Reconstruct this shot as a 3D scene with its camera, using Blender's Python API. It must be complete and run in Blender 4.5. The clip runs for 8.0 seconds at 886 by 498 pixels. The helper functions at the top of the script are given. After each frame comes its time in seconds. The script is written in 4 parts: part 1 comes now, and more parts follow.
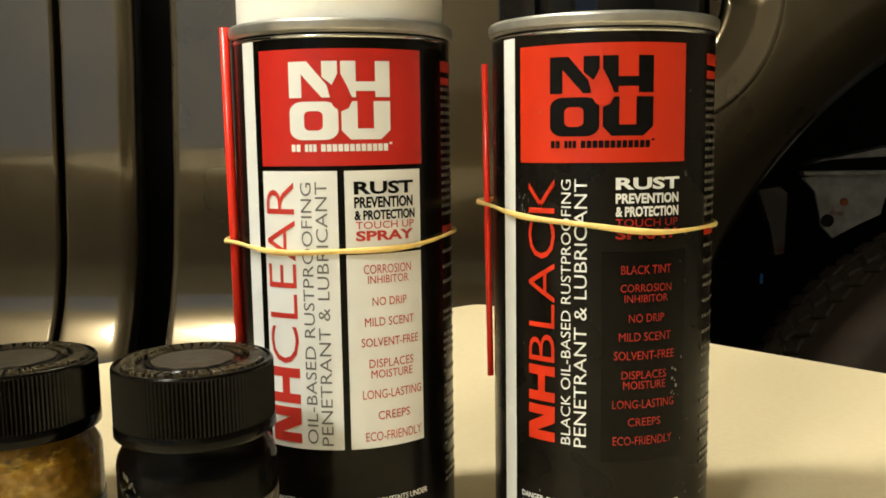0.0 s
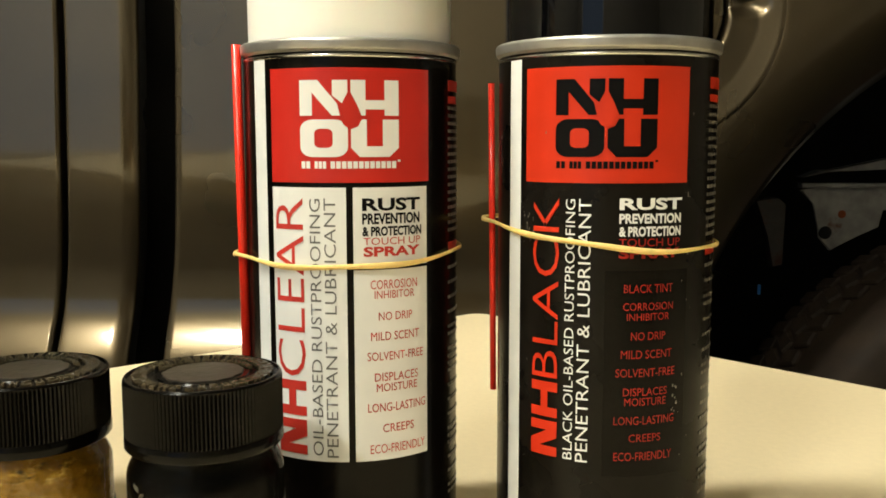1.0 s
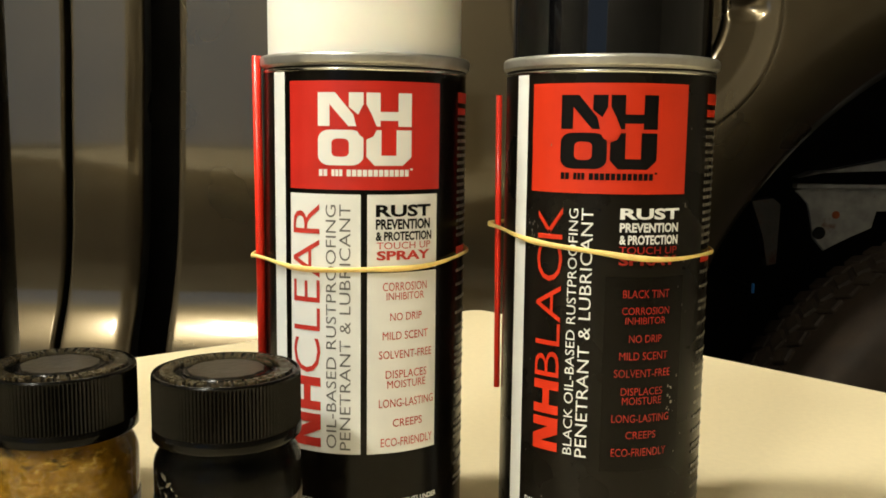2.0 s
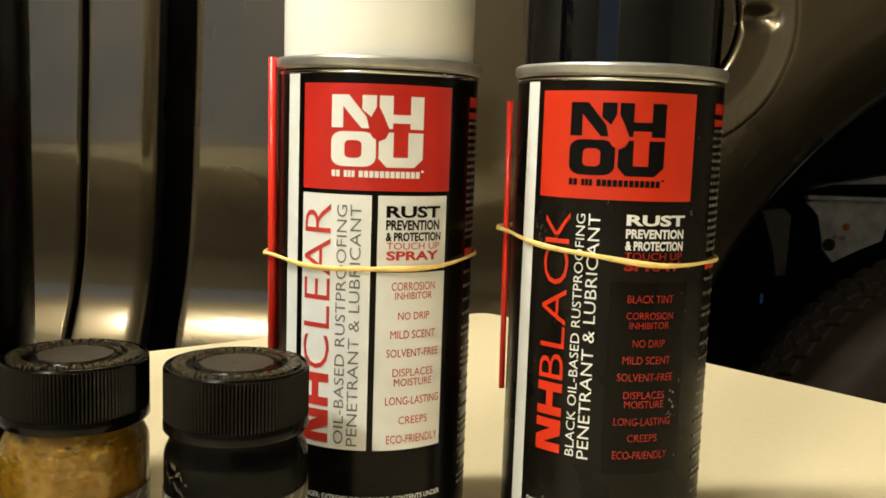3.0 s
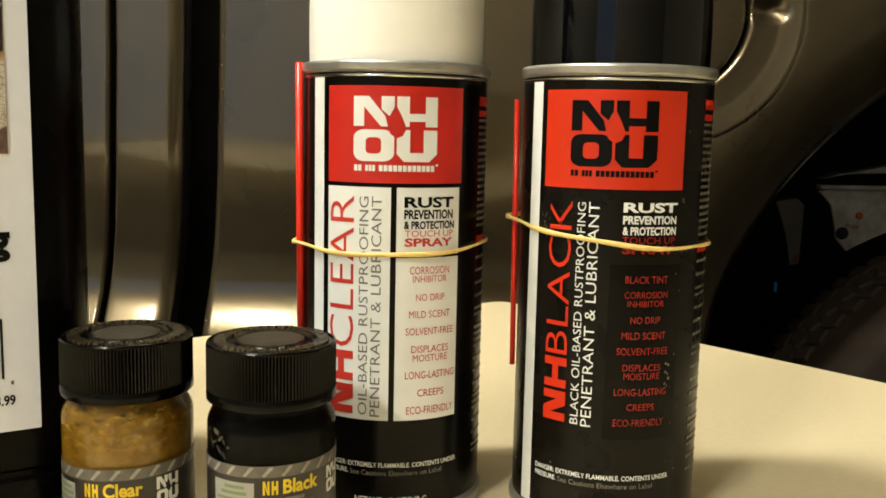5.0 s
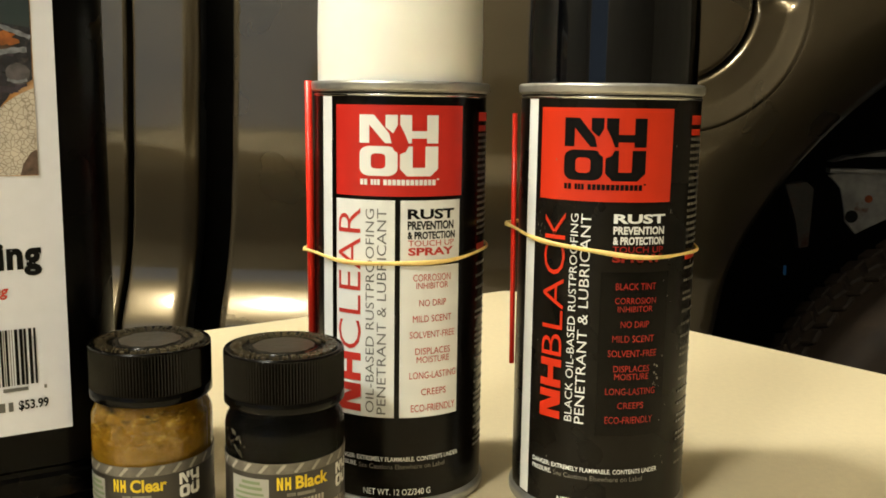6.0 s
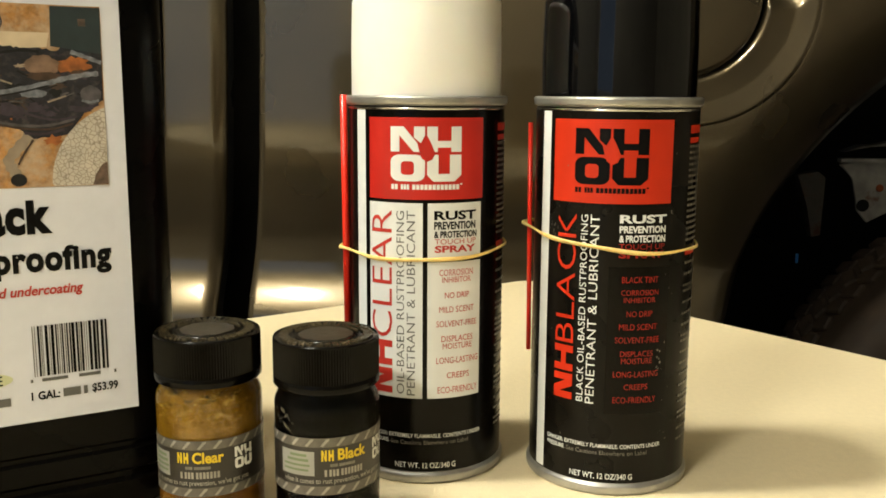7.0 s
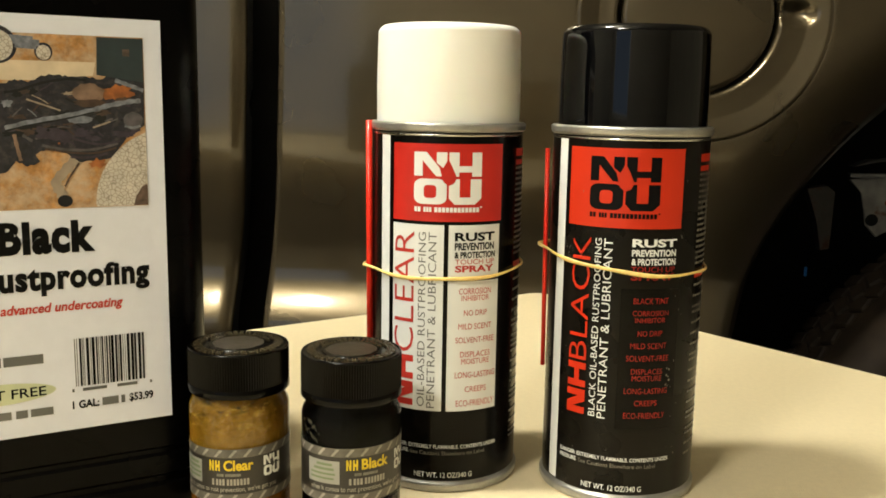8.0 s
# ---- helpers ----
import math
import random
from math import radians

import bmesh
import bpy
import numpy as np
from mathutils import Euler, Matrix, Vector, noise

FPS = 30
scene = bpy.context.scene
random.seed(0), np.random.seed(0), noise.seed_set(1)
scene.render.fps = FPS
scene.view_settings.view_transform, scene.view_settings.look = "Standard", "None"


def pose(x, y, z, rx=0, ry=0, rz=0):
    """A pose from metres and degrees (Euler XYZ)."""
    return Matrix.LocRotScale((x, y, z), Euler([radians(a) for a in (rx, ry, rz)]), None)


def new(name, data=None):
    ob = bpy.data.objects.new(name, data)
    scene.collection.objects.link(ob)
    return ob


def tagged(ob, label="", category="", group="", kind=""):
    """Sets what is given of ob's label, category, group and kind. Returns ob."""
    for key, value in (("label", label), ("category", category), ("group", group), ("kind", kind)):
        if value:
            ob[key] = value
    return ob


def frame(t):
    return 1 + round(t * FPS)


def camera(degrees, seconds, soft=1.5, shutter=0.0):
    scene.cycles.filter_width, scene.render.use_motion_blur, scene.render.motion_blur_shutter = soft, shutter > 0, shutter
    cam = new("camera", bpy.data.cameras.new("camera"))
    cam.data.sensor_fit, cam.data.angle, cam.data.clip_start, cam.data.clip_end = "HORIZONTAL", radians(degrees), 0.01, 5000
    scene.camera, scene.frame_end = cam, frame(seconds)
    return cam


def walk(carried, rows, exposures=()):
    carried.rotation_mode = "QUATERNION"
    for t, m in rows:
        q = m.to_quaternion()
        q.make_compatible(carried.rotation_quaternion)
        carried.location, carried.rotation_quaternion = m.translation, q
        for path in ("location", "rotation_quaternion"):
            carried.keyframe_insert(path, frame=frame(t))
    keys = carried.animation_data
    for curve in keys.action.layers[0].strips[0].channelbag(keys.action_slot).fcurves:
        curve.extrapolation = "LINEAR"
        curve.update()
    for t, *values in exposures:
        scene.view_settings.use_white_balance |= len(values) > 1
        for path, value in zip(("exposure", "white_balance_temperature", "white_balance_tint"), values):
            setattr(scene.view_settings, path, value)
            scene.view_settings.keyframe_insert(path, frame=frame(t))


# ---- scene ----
cam = camera(51.27, 8.0, soft=1.7)
# seconds, x, y, z, pitch, lean, yaw
ROWS = [
    (0.0, 0.0030, 0.0546, 0.8760, -7.022, 0.821, -0.281),
    (0.5, 0.0002, 0.0497, 0.8891, -7.892, 0.355, -0.296),
    (1.0, 0.0006, 0.0506, 0.8800, -6.748, 0.065, -0.343),
    (1.5, -0.0020, 0.0432, 0.8810, -6.797, -0.273, -0.405),
    (1.7, -0.0039, 0.0396, 0.8850, -7.211, -0.434, -0.571),
    (2.8, -0.0021, 0.0345, 0.8855, -7.117, -1.687, 0.281),
    (3.0, -0.0032, 0.0320, 0.8854, -7.019, -1.927, 0.247),
    (3.5, -0.0040, 0.0221, 0.8859, -7.064, -1.667, 0.619),
    (4.0, 0.0049, 0.0171, 0.8870, -7.236, -1.256, 1.512),
    (4.5, 0.0075, 0.0101, 0.8813, -6.607, -0.799, 1.755),
    (5.0, -0.0012, 0.0049, 0.8863, -7.405, -1.222, 1.353),
    (5.2, -0.0014, 0.0032, 0.8855, -7.225, -0.803, 1.495),
    (6.3, 0.0054, -0.0328, 0.9077, -9.473, -0.865, 2.397),
    (6.5, -0.0043, -0.0463, 0.9106, -9.634, -0.956, 1.822),
    (7.0, 0.0032, -0.0485, 0.9096, -9.613, -0.357, 3.306),
    (7.5, 0.0055, -0.0485, 0.9113, -9.477, -0.444, 3.738),
    (8.0, -0.0005, -0.0651, 0.9188, -9.350, -0.994, 3.978),
]
walk(cam, [(t, pose(x, y, z, 90 + pitch, lean, yaw)) for t, x, y, z, pitch, lean, yaw in ROWS])

# ---- light ----
scene.view_settings.exposure = 0.0
world = bpy.data.worlds.new("world")
world.use_nodes = True
world.node_tree.nodes["Background"].inputs[0].default_value = (1.0, 0.85, 0.65, 1)
world.node_tree.nodes["Background"].inputs[1].default_value = 0.008
scene.world = world
BULB, BULB_FAR = 332.0, 286.0       # radiance of the ceiling bulbs
WARM = (1.0, 0.975, 0.835)


# ---- materials ----
def mat(name, base, rough=0.5, metal=0.0, coat=0.0, scale=60.0, vary=0.25, bump=0.0, bump_scale=400.0, coat_rough=0.05,
        spec=0.5, transmission=0.0, ior=1.45, sss=0.0, stain=0.0, stain_scale=8.0, rough_vary=0.1):
    m = bpy.data.materials.new(name)
    m.use_nodes = True
    nt = m.node_tree
    b = nt.nodes["Principled BSDF"]
    b.inputs["Metallic"].default_value = metal
    b.inputs["Coat Weight"].default_value = coat
    b.inputs["Coat Roughness"].default_value = coat_rough
    b.inputs["Specular IOR Level"].default_value = spec
    b.inputs["Transmission Weight"].default_value = transmission
    b.inputs["IOR"].default_value = ior
    if sss:
        b.inputs["Subsurface Weight"].default_value = sss
        b.inputs["Subsurface Radius"].default_value = (0.004, 0.002, 0.001)
        b.inputs["Subsurface Scale"].default_value = 1.0
    tc = nt.nodes.new("ShaderNodeTexCoord")
    fine = nt.nodes.new("ShaderNodeTexNoise")
    fine.inputs["Scale"].default_value = scale
    fine.inputs["Detail"].default_value = 6
    nt.links.new(tc.outputs["Object"], fine.inputs["Vector"])
    wide = nt.nodes.new("ShaderNodeTexNoise")
    wide.inputs["Scale"].default_value = stain_scale
    wide.inputs["Detail"].default_value = 4
    nt.links.new(tc.outputs["Object"], wide.inputs["Vector"])
    ramp = nt.nodes.new("ShaderNodeMapRange")
    ramp.inputs[1].default_value, ramp.inputs[2].default_value = 0.3, 0.7
    ramp.inputs[3].default_value, ramp.inputs[4].default_value = 1 - vary, 1 + vary
    nt.links.new(fine.outputs["Fac"], ramp.inputs[0])
    ramp2 = nt.nodes.new("ShaderNodeMapRange")
    ramp2.inputs[1].default_value, ramp2.inputs[2].default_value = 0.35, 0.7
    ramp2.inputs[3].default_value, ramp2.inputs[4].default_value = 1 - stain, 1.0
    nt.links.new(wide.outputs["Fac"], ramp2.inputs[0])
    mul = nt.nodes.new("ShaderNodeMath")
    mul.operation = "MULTIPLY"
    nt.links.new(ramp.outputs[0], mul.inputs[0])
    nt.links.new(ramp2.outputs[0], mul.inputs[1])
    mix = nt.nodes.new("ShaderNodeVectorMath")
    mix.operation = "SCALE"
    mix.inputs[0].default_value = base
    nt.links.new(mul.outputs[0], mix.inputs["Scale"])
    nt.links.new(mix.outputs[0], b.inputs["Base Color"])
    rr = nt.nodes.new("ShaderNodeMapRange")
    rr.inputs[1].default_value, rr.inputs[2].default_value = 0.3, 0.7
    rr.inputs[3].default_value, rr.inputs[4].default_value = max(rough - rough_vary * rough, 0.0), rough + rough_vary * rough
    nt.links.new(wide.outputs["Fac"], rr.inputs[0])
    nt.links.new(rr.outputs[0], b.inputs["Roughness"])
    if bump:
        bn = nt.nodes.new("ShaderNodeTexNoise")
        bn.inputs["Scale"].default_value = bump_scale
        bn.inputs["Detail"].default_value = 4
        nt.links.new(tc.outputs["Object"], bn.inputs["Vector"])
        bp = nt.nodes.new("ShaderNodeBump")
        bp.inputs["Strength"].default_value = bump
        bp.inputs["Distance"].default_value = 0.001
        nt.links.new(bn.outputs["Fac"], bp.inputs["Height"])
        nt.links.new(bp.outputs[0], b.inputs["Normal"])
    return m


def glow(name, colour, strength):
    m = bpy.data.materials.new(name)
    m.use_nodes = True
    nt = m.node_tree
    e = nt.nodes.new("ShaderNodeEmission")
    e.inputs[0].default_value = (*colour, 1)
    e.inputs[1].default_value = strength
    nt.links.new(e.outputs[0], nt.nodes["Material Output"].inputs[0])
    return m


def two_tone(m, second, scale, low, high, stretch=(1, 1, 1), above=None):
    """Blend a second colour over the base in noise patches, or only above a height."""
    nt = m.node_tree
    b = nt.nodes["Principled BSDF"]
    src = b.inputs["Base Color"].links[0].from_socket
    tc = nt.nodes.new("ShaderNodeTexCoord")
    mp = nt.nodes.new("ShaderNodeMapping")
    mp.inputs["Scale"].default_value = stretch
    nt.links.new(tc.outputs["Object"], mp.inputs[0])
    n = nt.nodes.new("ShaderNodeTexNoise")
    n.inputs["Scale"].default_value = scale
    n.inputs["Detail"].default_value = 8
    n.inputs["Roughness"].default_value = 0.65
    nt.links.new(mp.outputs[0], n.inputs["Vector"])
    r = nt.nodes.new("ShaderNodeMapRange")
    r.inputs[1].default_value, r.inputs[2].default_value = low, high
    nt.links.new(n.outputs["Fac"], r.inputs[0])
    mx = nt.nodes.new("ShaderNodeMix")
    mx.data_type = "RGBA"
    fac = r.outputs[0]
    if above:
        sep = nt.nodes.new("ShaderNodeSeparateXYZ")
        nt.links.new(tc.outputs["Object"], sep.inputs[0])
        h = nt.nodes.new("ShaderNodeMapRange")
        h.inputs[1].default_value, h.inputs[2].default_value = above
        nt.links.new(sep.outputs[2], h.inputs[0])
        both = nt.nodes.new("ShaderNodeMath")
        both.operation = "MULTIPLY"
        nt.links.new(fac, both.inputs[0])
        nt.links.new(h.outputs[0], both.inputs[1])
        fac = both.outputs[0]
    nt.links.new(fac, mx.inputs[0])
    nt.links.new(src, mx.inputs[6])
    mx.inputs[7].default_value = (*second, 1)
    nt.links.new(mx.outputs[2], b.inputs["Base Color"])
    return m


M_TABLE = mat("table_plastic", (0.84, 0.71, 0.455), 0.45, vary=0.03, scale=300, bump=0.25, bump_scale=900, stain=0.05, stain_scale=5)
M_TABLE_LEG = mat("table_leg_steel", (0.25, 0.25, 0.25), 0.4, metal=0.6)
M_WALL = mat("wall_paint", (0.43, 0.385, 0.30), 0.8, vary=0.04, stain=0.1, stain_scale=2, bump=0.2, bump_scale=150)
M_WALL_PALE = mat("wall_paint_pale", (0.40, 0.365, 0.29), 0.8, vary=0.04, stain=0.1, stain_scale=2)
M_WALL_DARK = mat("wall_paint_dim", (0.58, 0.52, 0.40), 0.8, vary=0.08, stain=0.2, stain_scale=2)
M_DUSK = glow("dusk_sky", (0.33, 0.43, 0.56), 1.2)
M_CEIL = mat("ceiling_paint", (0.46, 0.42, 0.34), 0.85, vary=0.04, stain=0.05, stain_scale=2)
M_FLOOR = mat("concrete", (0.024, 0.022, 0.018), 0.7, vary=0.2, scale=20, stain=0.35, stain_scale=1.5, bump=0.3, bump_scale=120)
M_PAINT = mat("truck_paint", (0.100, 0.076, 0.042), 0.29, metal=0.88, coat=1.0, coat_rough=0.08, vary=0.05, scale=2500, stain=0.12, stain_scale=6)
M_BLACK = mat("black_void", (0.006, 0.006, 0.006), 0.8, vary=0.3)
M_LINER = mat("wheel_liner", (0.006, 0.0055, 0.005), 0.8, vary=0.4, scale=30, bump=0.4, bump_scale=80)
M_ZINC = two_tone(mat("frame_steel", (0.42, 0.42, 0.42), 0.55, metal=0.25, vary=0.2, scale=40, stain=0.35, stain_scale=20), (0.16, 0.06, 0.03), 30, 0.62, 0.75)
M_ZINC_DIM = two_tone(mat("brace_steel", (0.07, 0.066, 0.066), 0.6, vary=0.3, scale=40), (0.06, 0.02, 0.013), 40, 0.5, 0.65)
# saturated blue that imitates a small reflection in the wheel well
M_BLUE_GLINT = mat("blue_glint_colour", (0.04, 0.28, 0.85), 0.3, vary=0.1)
M_RUST = mat("rust", (0.35, 0.09, 0.03), 0.8, vary=0.3)
M_TYRE = mat("tyre_rubber", (0.016, 0.0100, 0.0055), 0.75, spec=0.2, vary=0.3, scale=40, bump=0.4, bump_scale=90, stain=0.3, stain_scale=12)
M_RIM = mat("rim_alloy", (0.35, 0.35, 0.35), 0.35, metal=0.9)
M_CAN_BLACK = mat("can_print_black", (0.0036, 0.0029, 0.0021), 0.24, vary=0.15, scale=40, spec=0.13, stain=0.25, stain_scale=30)
M_CAN_DARK = mat("can_print_charcoal", (0.0058, 0.0046, 0.0032), 0.28, vary=0.15, scale=60, spec=0.15, stain=0.25, stain_scale=40)
M_RED = mat("print_red", (0.47, 0.020, 0.013), 0.33, vary=0.04, spec=0.35, stain=0.06, stain_scale=40)
M_ORANGE = mat("print_orange_red", (0.50, 0.028, 0.008), 0.33, vary=0.04, spec=0.3, stain=0.06, stain_scale=40)
M_RED_DEEP = mat("print_deep_red", (0.30, 0.016, 0.010), 0.36, vary=0.2, scale=500, spec=0.3)
M_WHITE = mat("print_white", (0.74, 0.75, 0.735), 0.38, vary=0.02, stain=0.05, stain_scale=40)
M_INK = mat("print_black_ink", (0.003, 0.003, 0.003), 0.4, spec=0.10, vary=0.1)
M_INK_GREY = mat("print_grey_ink", (0.11, 0.11, 0.105), 0.45, vary=0.1)
M_INK_RED = mat("print_red_ink", (0.46, 0.030, 0.020), 0.45, vary=0.05)
M_PRINT_DIM = mat("print_dim_grey", (0.15, 0.14, 0.12), 0.45, vary=0.3, scale=600)
M_STEEL = mat("tinplate", (0.42, 0.41, 0.38), 0.34, metal=0.7, vary=0.08, scale=200, stain=0.2, stain_scale=60)
M_BRIGHT = mat("bright_tin", (0.60, 0.59, 0.56), 0.20, metal=1.0, vary=0.06, scale=200)
M_CAP_WHITE = mat("white_cap_plastic", (0.88, 0.87, 0.81), 0.38, vary=0.015, scale=80, sss=0.15, bump=0.05, bump_scale=500)
M_CAP_BLACK = mat("black_cap_plastic", (0.0015, 0.0015, 0.0018), 0.06, vary=0.1, spec=0.40)
M_STRAW = mat("red_straw_plastic", (0.74, 0.028, 0.012), 0.3, vary=0.05, sss=0.2)
M_BAND = mat("rubber_band", (0.78, 0.55, 0.19), 0.5, vary=0.12, scale=300, sss=0.2, bump=0.2, bump_scale=900)
M_JUG = mat("black_jug_plastic", (0.0014, 0.0012, 0.0010), 0.28, spec=0.07, vary=0.15, scale=60, bump=0.12, bump_scale=120, stain=0.2, stain_scale=15)
M_PAPER = mat("label_paper", (0.68, 0.70, 0.79), 0.5, vary=0.02, scale=200, stain=0.04, stain_scale=15)
# glossy raised marks; glints are also put into the paler brown base colour
M_LID_GLINT = mat("black_lid_glint", (0.045, 0.034, 0.017), 0.14, spec=0.9, vary=0.3, scale=200, bump=0.5, bump_scale=900)
M_LID_TOP = mat("black_lid_top", (0.021, 0.015, 0.008), 0.42, spec=0.3, vary=0.3, scale=150, bump=0.15, bump_scale=500, stain=0.4, stain_scale=90)
M_LID = mat("black_lid_plastic", (0.0020, 0.0017, 0.0012), 0.20, spec=0.13, vary=0.2, scale=200, bump=0.05, bump_scale=600, stain=0.3, stain_scale=60)
M_GEL = two_tone(mat("amber_gel", (0.185, 0.094, 0.007), 0.10, vary=0.12, scale=190, spec=0.35, sss=0.06, coat=0.25, bump=0.35, bump_scale=500, stain=0.25, stain_scale=90),
                 (0.24, 0.135, 0.014), 110, 0.45, 0.75)
M_GEL = two_tone(M_GEL, (0.36, 0.235, 0.040), 210, 0.54, 0.68, (1, 1, 1.8), (0.0400, 0.0470))
M_GEL = two_tone(M_GEL, (0.040, 0.028, 0.006), 150, 0.52, 0.66, (1, 1, 2.6), (0.0435, 0.0510))
M_GEL_LOW = mat("amber_gel_settled", (0.21, 0.088, 0.011), 0.22, vary=0.10, scale=110, sss=0.15, coat=0.7, stain=0.3, stain_scale=70)
M_TAR = mat("black_gel", (0.0008, 0.0008, 0.0008), 0.06, vary=0.2, spec=0.05)
M_SMEAR = mat("gel_smear", (0.050, 0.045, 0.033), 0.25, vary=0.4, scale=200, coat=0.5, bump=0.6, bump_scale=400)
M_CLEAR = mat("clear_plastic", (0.98, 0.97, 0.95), 0.03, vary=0.0, transmission=1.0, ior=1.14, rough_vary=0.3)
M_JAR_LABEL = mat("jar_label_grey", (0.016, 0.0125, 0.0095), 0.4, vary=0.12, scale=300, coat=0.1, coat_rough=0.2)
M_PLATE = mat("diamond_plate_print", (0.095, 0.085, 0.070), 0.4, vary=0.25, scale=300)
M_PLATE_LIGHT = mat("diamond_plate_light", (0.27, 0.25, 0.22), 0.4, vary=0.2, scale=300)
M_YELLOW = mat("print_yellow", (0.64, 0.46, 0.010), 0.4, vary=0.05)
M_NOTICE = mat("print_notice", (0.25, 0.245, 0.22), 0.45, vary=0.1)
M_GREEN = mat("print_green", (0.13, 0.17, 0.09), 0.45, vary=0.1)
M_PALE_GREEN = mat("print_pale_green", (0.52, 0.56, 0.36), 0.45, vary=0.05)
M_BULB = glow("bulb_glow", WARM, BULB)
M_BULB_FAR = glow("bulb_glow_far", WARM, BULB_FAR)
M_FIXTURE = mat("fixture_enamel", (0.75, 0.73, 0.68), 0.4, vary=0.03)


# ---- mesh helpers ----
def finish(bm, name, material, smooth=True):
    me = bpy.data.meshes.new(name)
    bmesh.ops.recalc_face_normals(bm, faces=bm.faces)
    for f in bm.faces:
        f.smooth = smooth
    bm.to_mesh(me)
    bm.free()
    me.materials.append(material)
    return me


def part(name, bm, material, parent, label="", smooth=True, sharp=None):
    me = finish(bm, name, material, smooth)
    if sharp is not None:
        me.set_sharp_from_angle(angle=radians(sharp))
    ob = new(name, me)
    ob.parent = parent
    if label:
        ob["label"] = label
    return ob


def thing(name, m, label, category, group=""):
    ob = new(name)
    ob.empty_display_size = 0.02
    ob.matrix_world = m
    return tagged(ob, label, category, group)


def structure(name, bm, material, label, category, smooth=False):
    ob = new(name, finish(bm, name, material, smooth))
    return tagged(ob, label, category, kind="structure")


def box(x0, x1, y0, y1, z0, z1, bevel=0.0, segments=2):
    bm = bmesh.new()
    bmesh.ops.create_cube(bm, size=1)
    for v in bm.verts:
        v.co = Vector(((x0 + x1) / 2 + v.co.x * (x1 - x0), (y0 + y1) / 2 + v.co.y * (y1 - y0), (z0 + z1) / 2 + v.co.z * (z1 - z0)))
    if bevel:
        bmesh.ops.bevel(bm, geom=bm.edges[:], offset=bevel, segments=segments, affect="EDGES", profile=0.5)
    return bm


def lathe(profile, seg=96, wobble=None):
    """Turn a profile of (radius, height) about z; a radius of 0 closes it."""
    bm = bmesh.new()
    rings = []
    for r, z in profile:
        if r <= 1e-6:
            rings.append([bm.verts.new((0, 0, z))])
        else:
            ring = []
            for i in range(seg):
                a = 2 * math.pi * i / seg
                k = r if wobble is None else wobble(r, z, i)
                ring.append(bm.verts.new((k * math.sin(a), -k * math.cos(a), z)))
            rings.append(ring)
    for a, b in zip(rings, rings[1:]):
        for i in range(seg):
            j = (i + 1) % seg
            q = [a[i % len(a)], a[j % len(a)], b[j % len(b)], b[i % len(b)]]
            q = [v for k, v in enumerate(q) if v not in q[:k]]
            if len(q) > 2:
                bm.faces.new(q)
    return bm


def rounded(points, radius, steps=4):
    """Round the corners of an open profile."""
    out = [points[0]]
    for p, c, n in zip(points, points[1:], points[2:]):
        c, p, n = Vector(c), Vector(p), Vector(n)
        d0, d1 = (p - c), (n - c)
        r = min(radius, d0.length * 0.45, d1.length * 0.45)
        a, b = c + d0.normalized() * r, c + d1.normalized() * r
        for i in range(steps + 1):
            t = i / steps
            out.append(tuple((1 - t) ** 2 * a + 2 * t * (1 - t) * c + t * t * b))
    out.append(points[-1])
    return out


def tube(points, radius, seg=10, closed=False, flat=1.0):
    bm = bmesh.new()
    rings = []
    n = len(points)
    for i, p in enumerate(points):
        p = Vector(p)
        if closed:
            d = Vector(points[(i + 1) % n]) - Vector(points[i - 1])
        else:
            d = Vector(points[min(i + 1, n - 1)]) - Vector(points[max(i - 1, 0)])
        d.normalize()
        up = Vector((0, 0, 1)) if abs(d.z) < 0.9 else Vector((0, 1, 0))
        s = d.cross(up).normalized()
        t = s.cross(d)
        rings.append([bm.verts.new(p + s * (radius * flat * math.cos(2 * math.pi * k / seg)) + t * (radius * math.sin(2 * math.pi * k / seg))) for k in range(seg)])
    for i in range(n if closed else n - 1):
        a, b = rings[i], rings[(i + 1) % n]
        for k in range(seg):
            bm.faces.new((a[k], a[(k + 1) % seg], b[(k + 1) % seg], b[k]))
    if not closed:
        bm.faces.new(rings[0])
        bm.faces.new(rings[-1][::-1])
    return bm


# ---- printed matter: shapes laid out flat in (u, v), then wrapped or placed ----
def flat_poly(points):
    bm = bmesh.new()
    bm.faces.new([bm.verts.new((u, v, 0)) for u, v in points])
    return bm


def add_poly(bm, points):
    bm.faces.new([bm.verts.new((u, v, 0)) for u, v in points])


def rect(u0, v0, u1, v1):
    return flat_poly([(u0, v0), (u1, v0), (u1, v1), (u0, v1)])


def rects(rows):
    bm = bmesh.new()
    for u0, v0, u1, v1 in rows:
        add_poly(bm, [(u0, v0), (u1, v0), (u1, v1), (u0, v1)])
    return bm


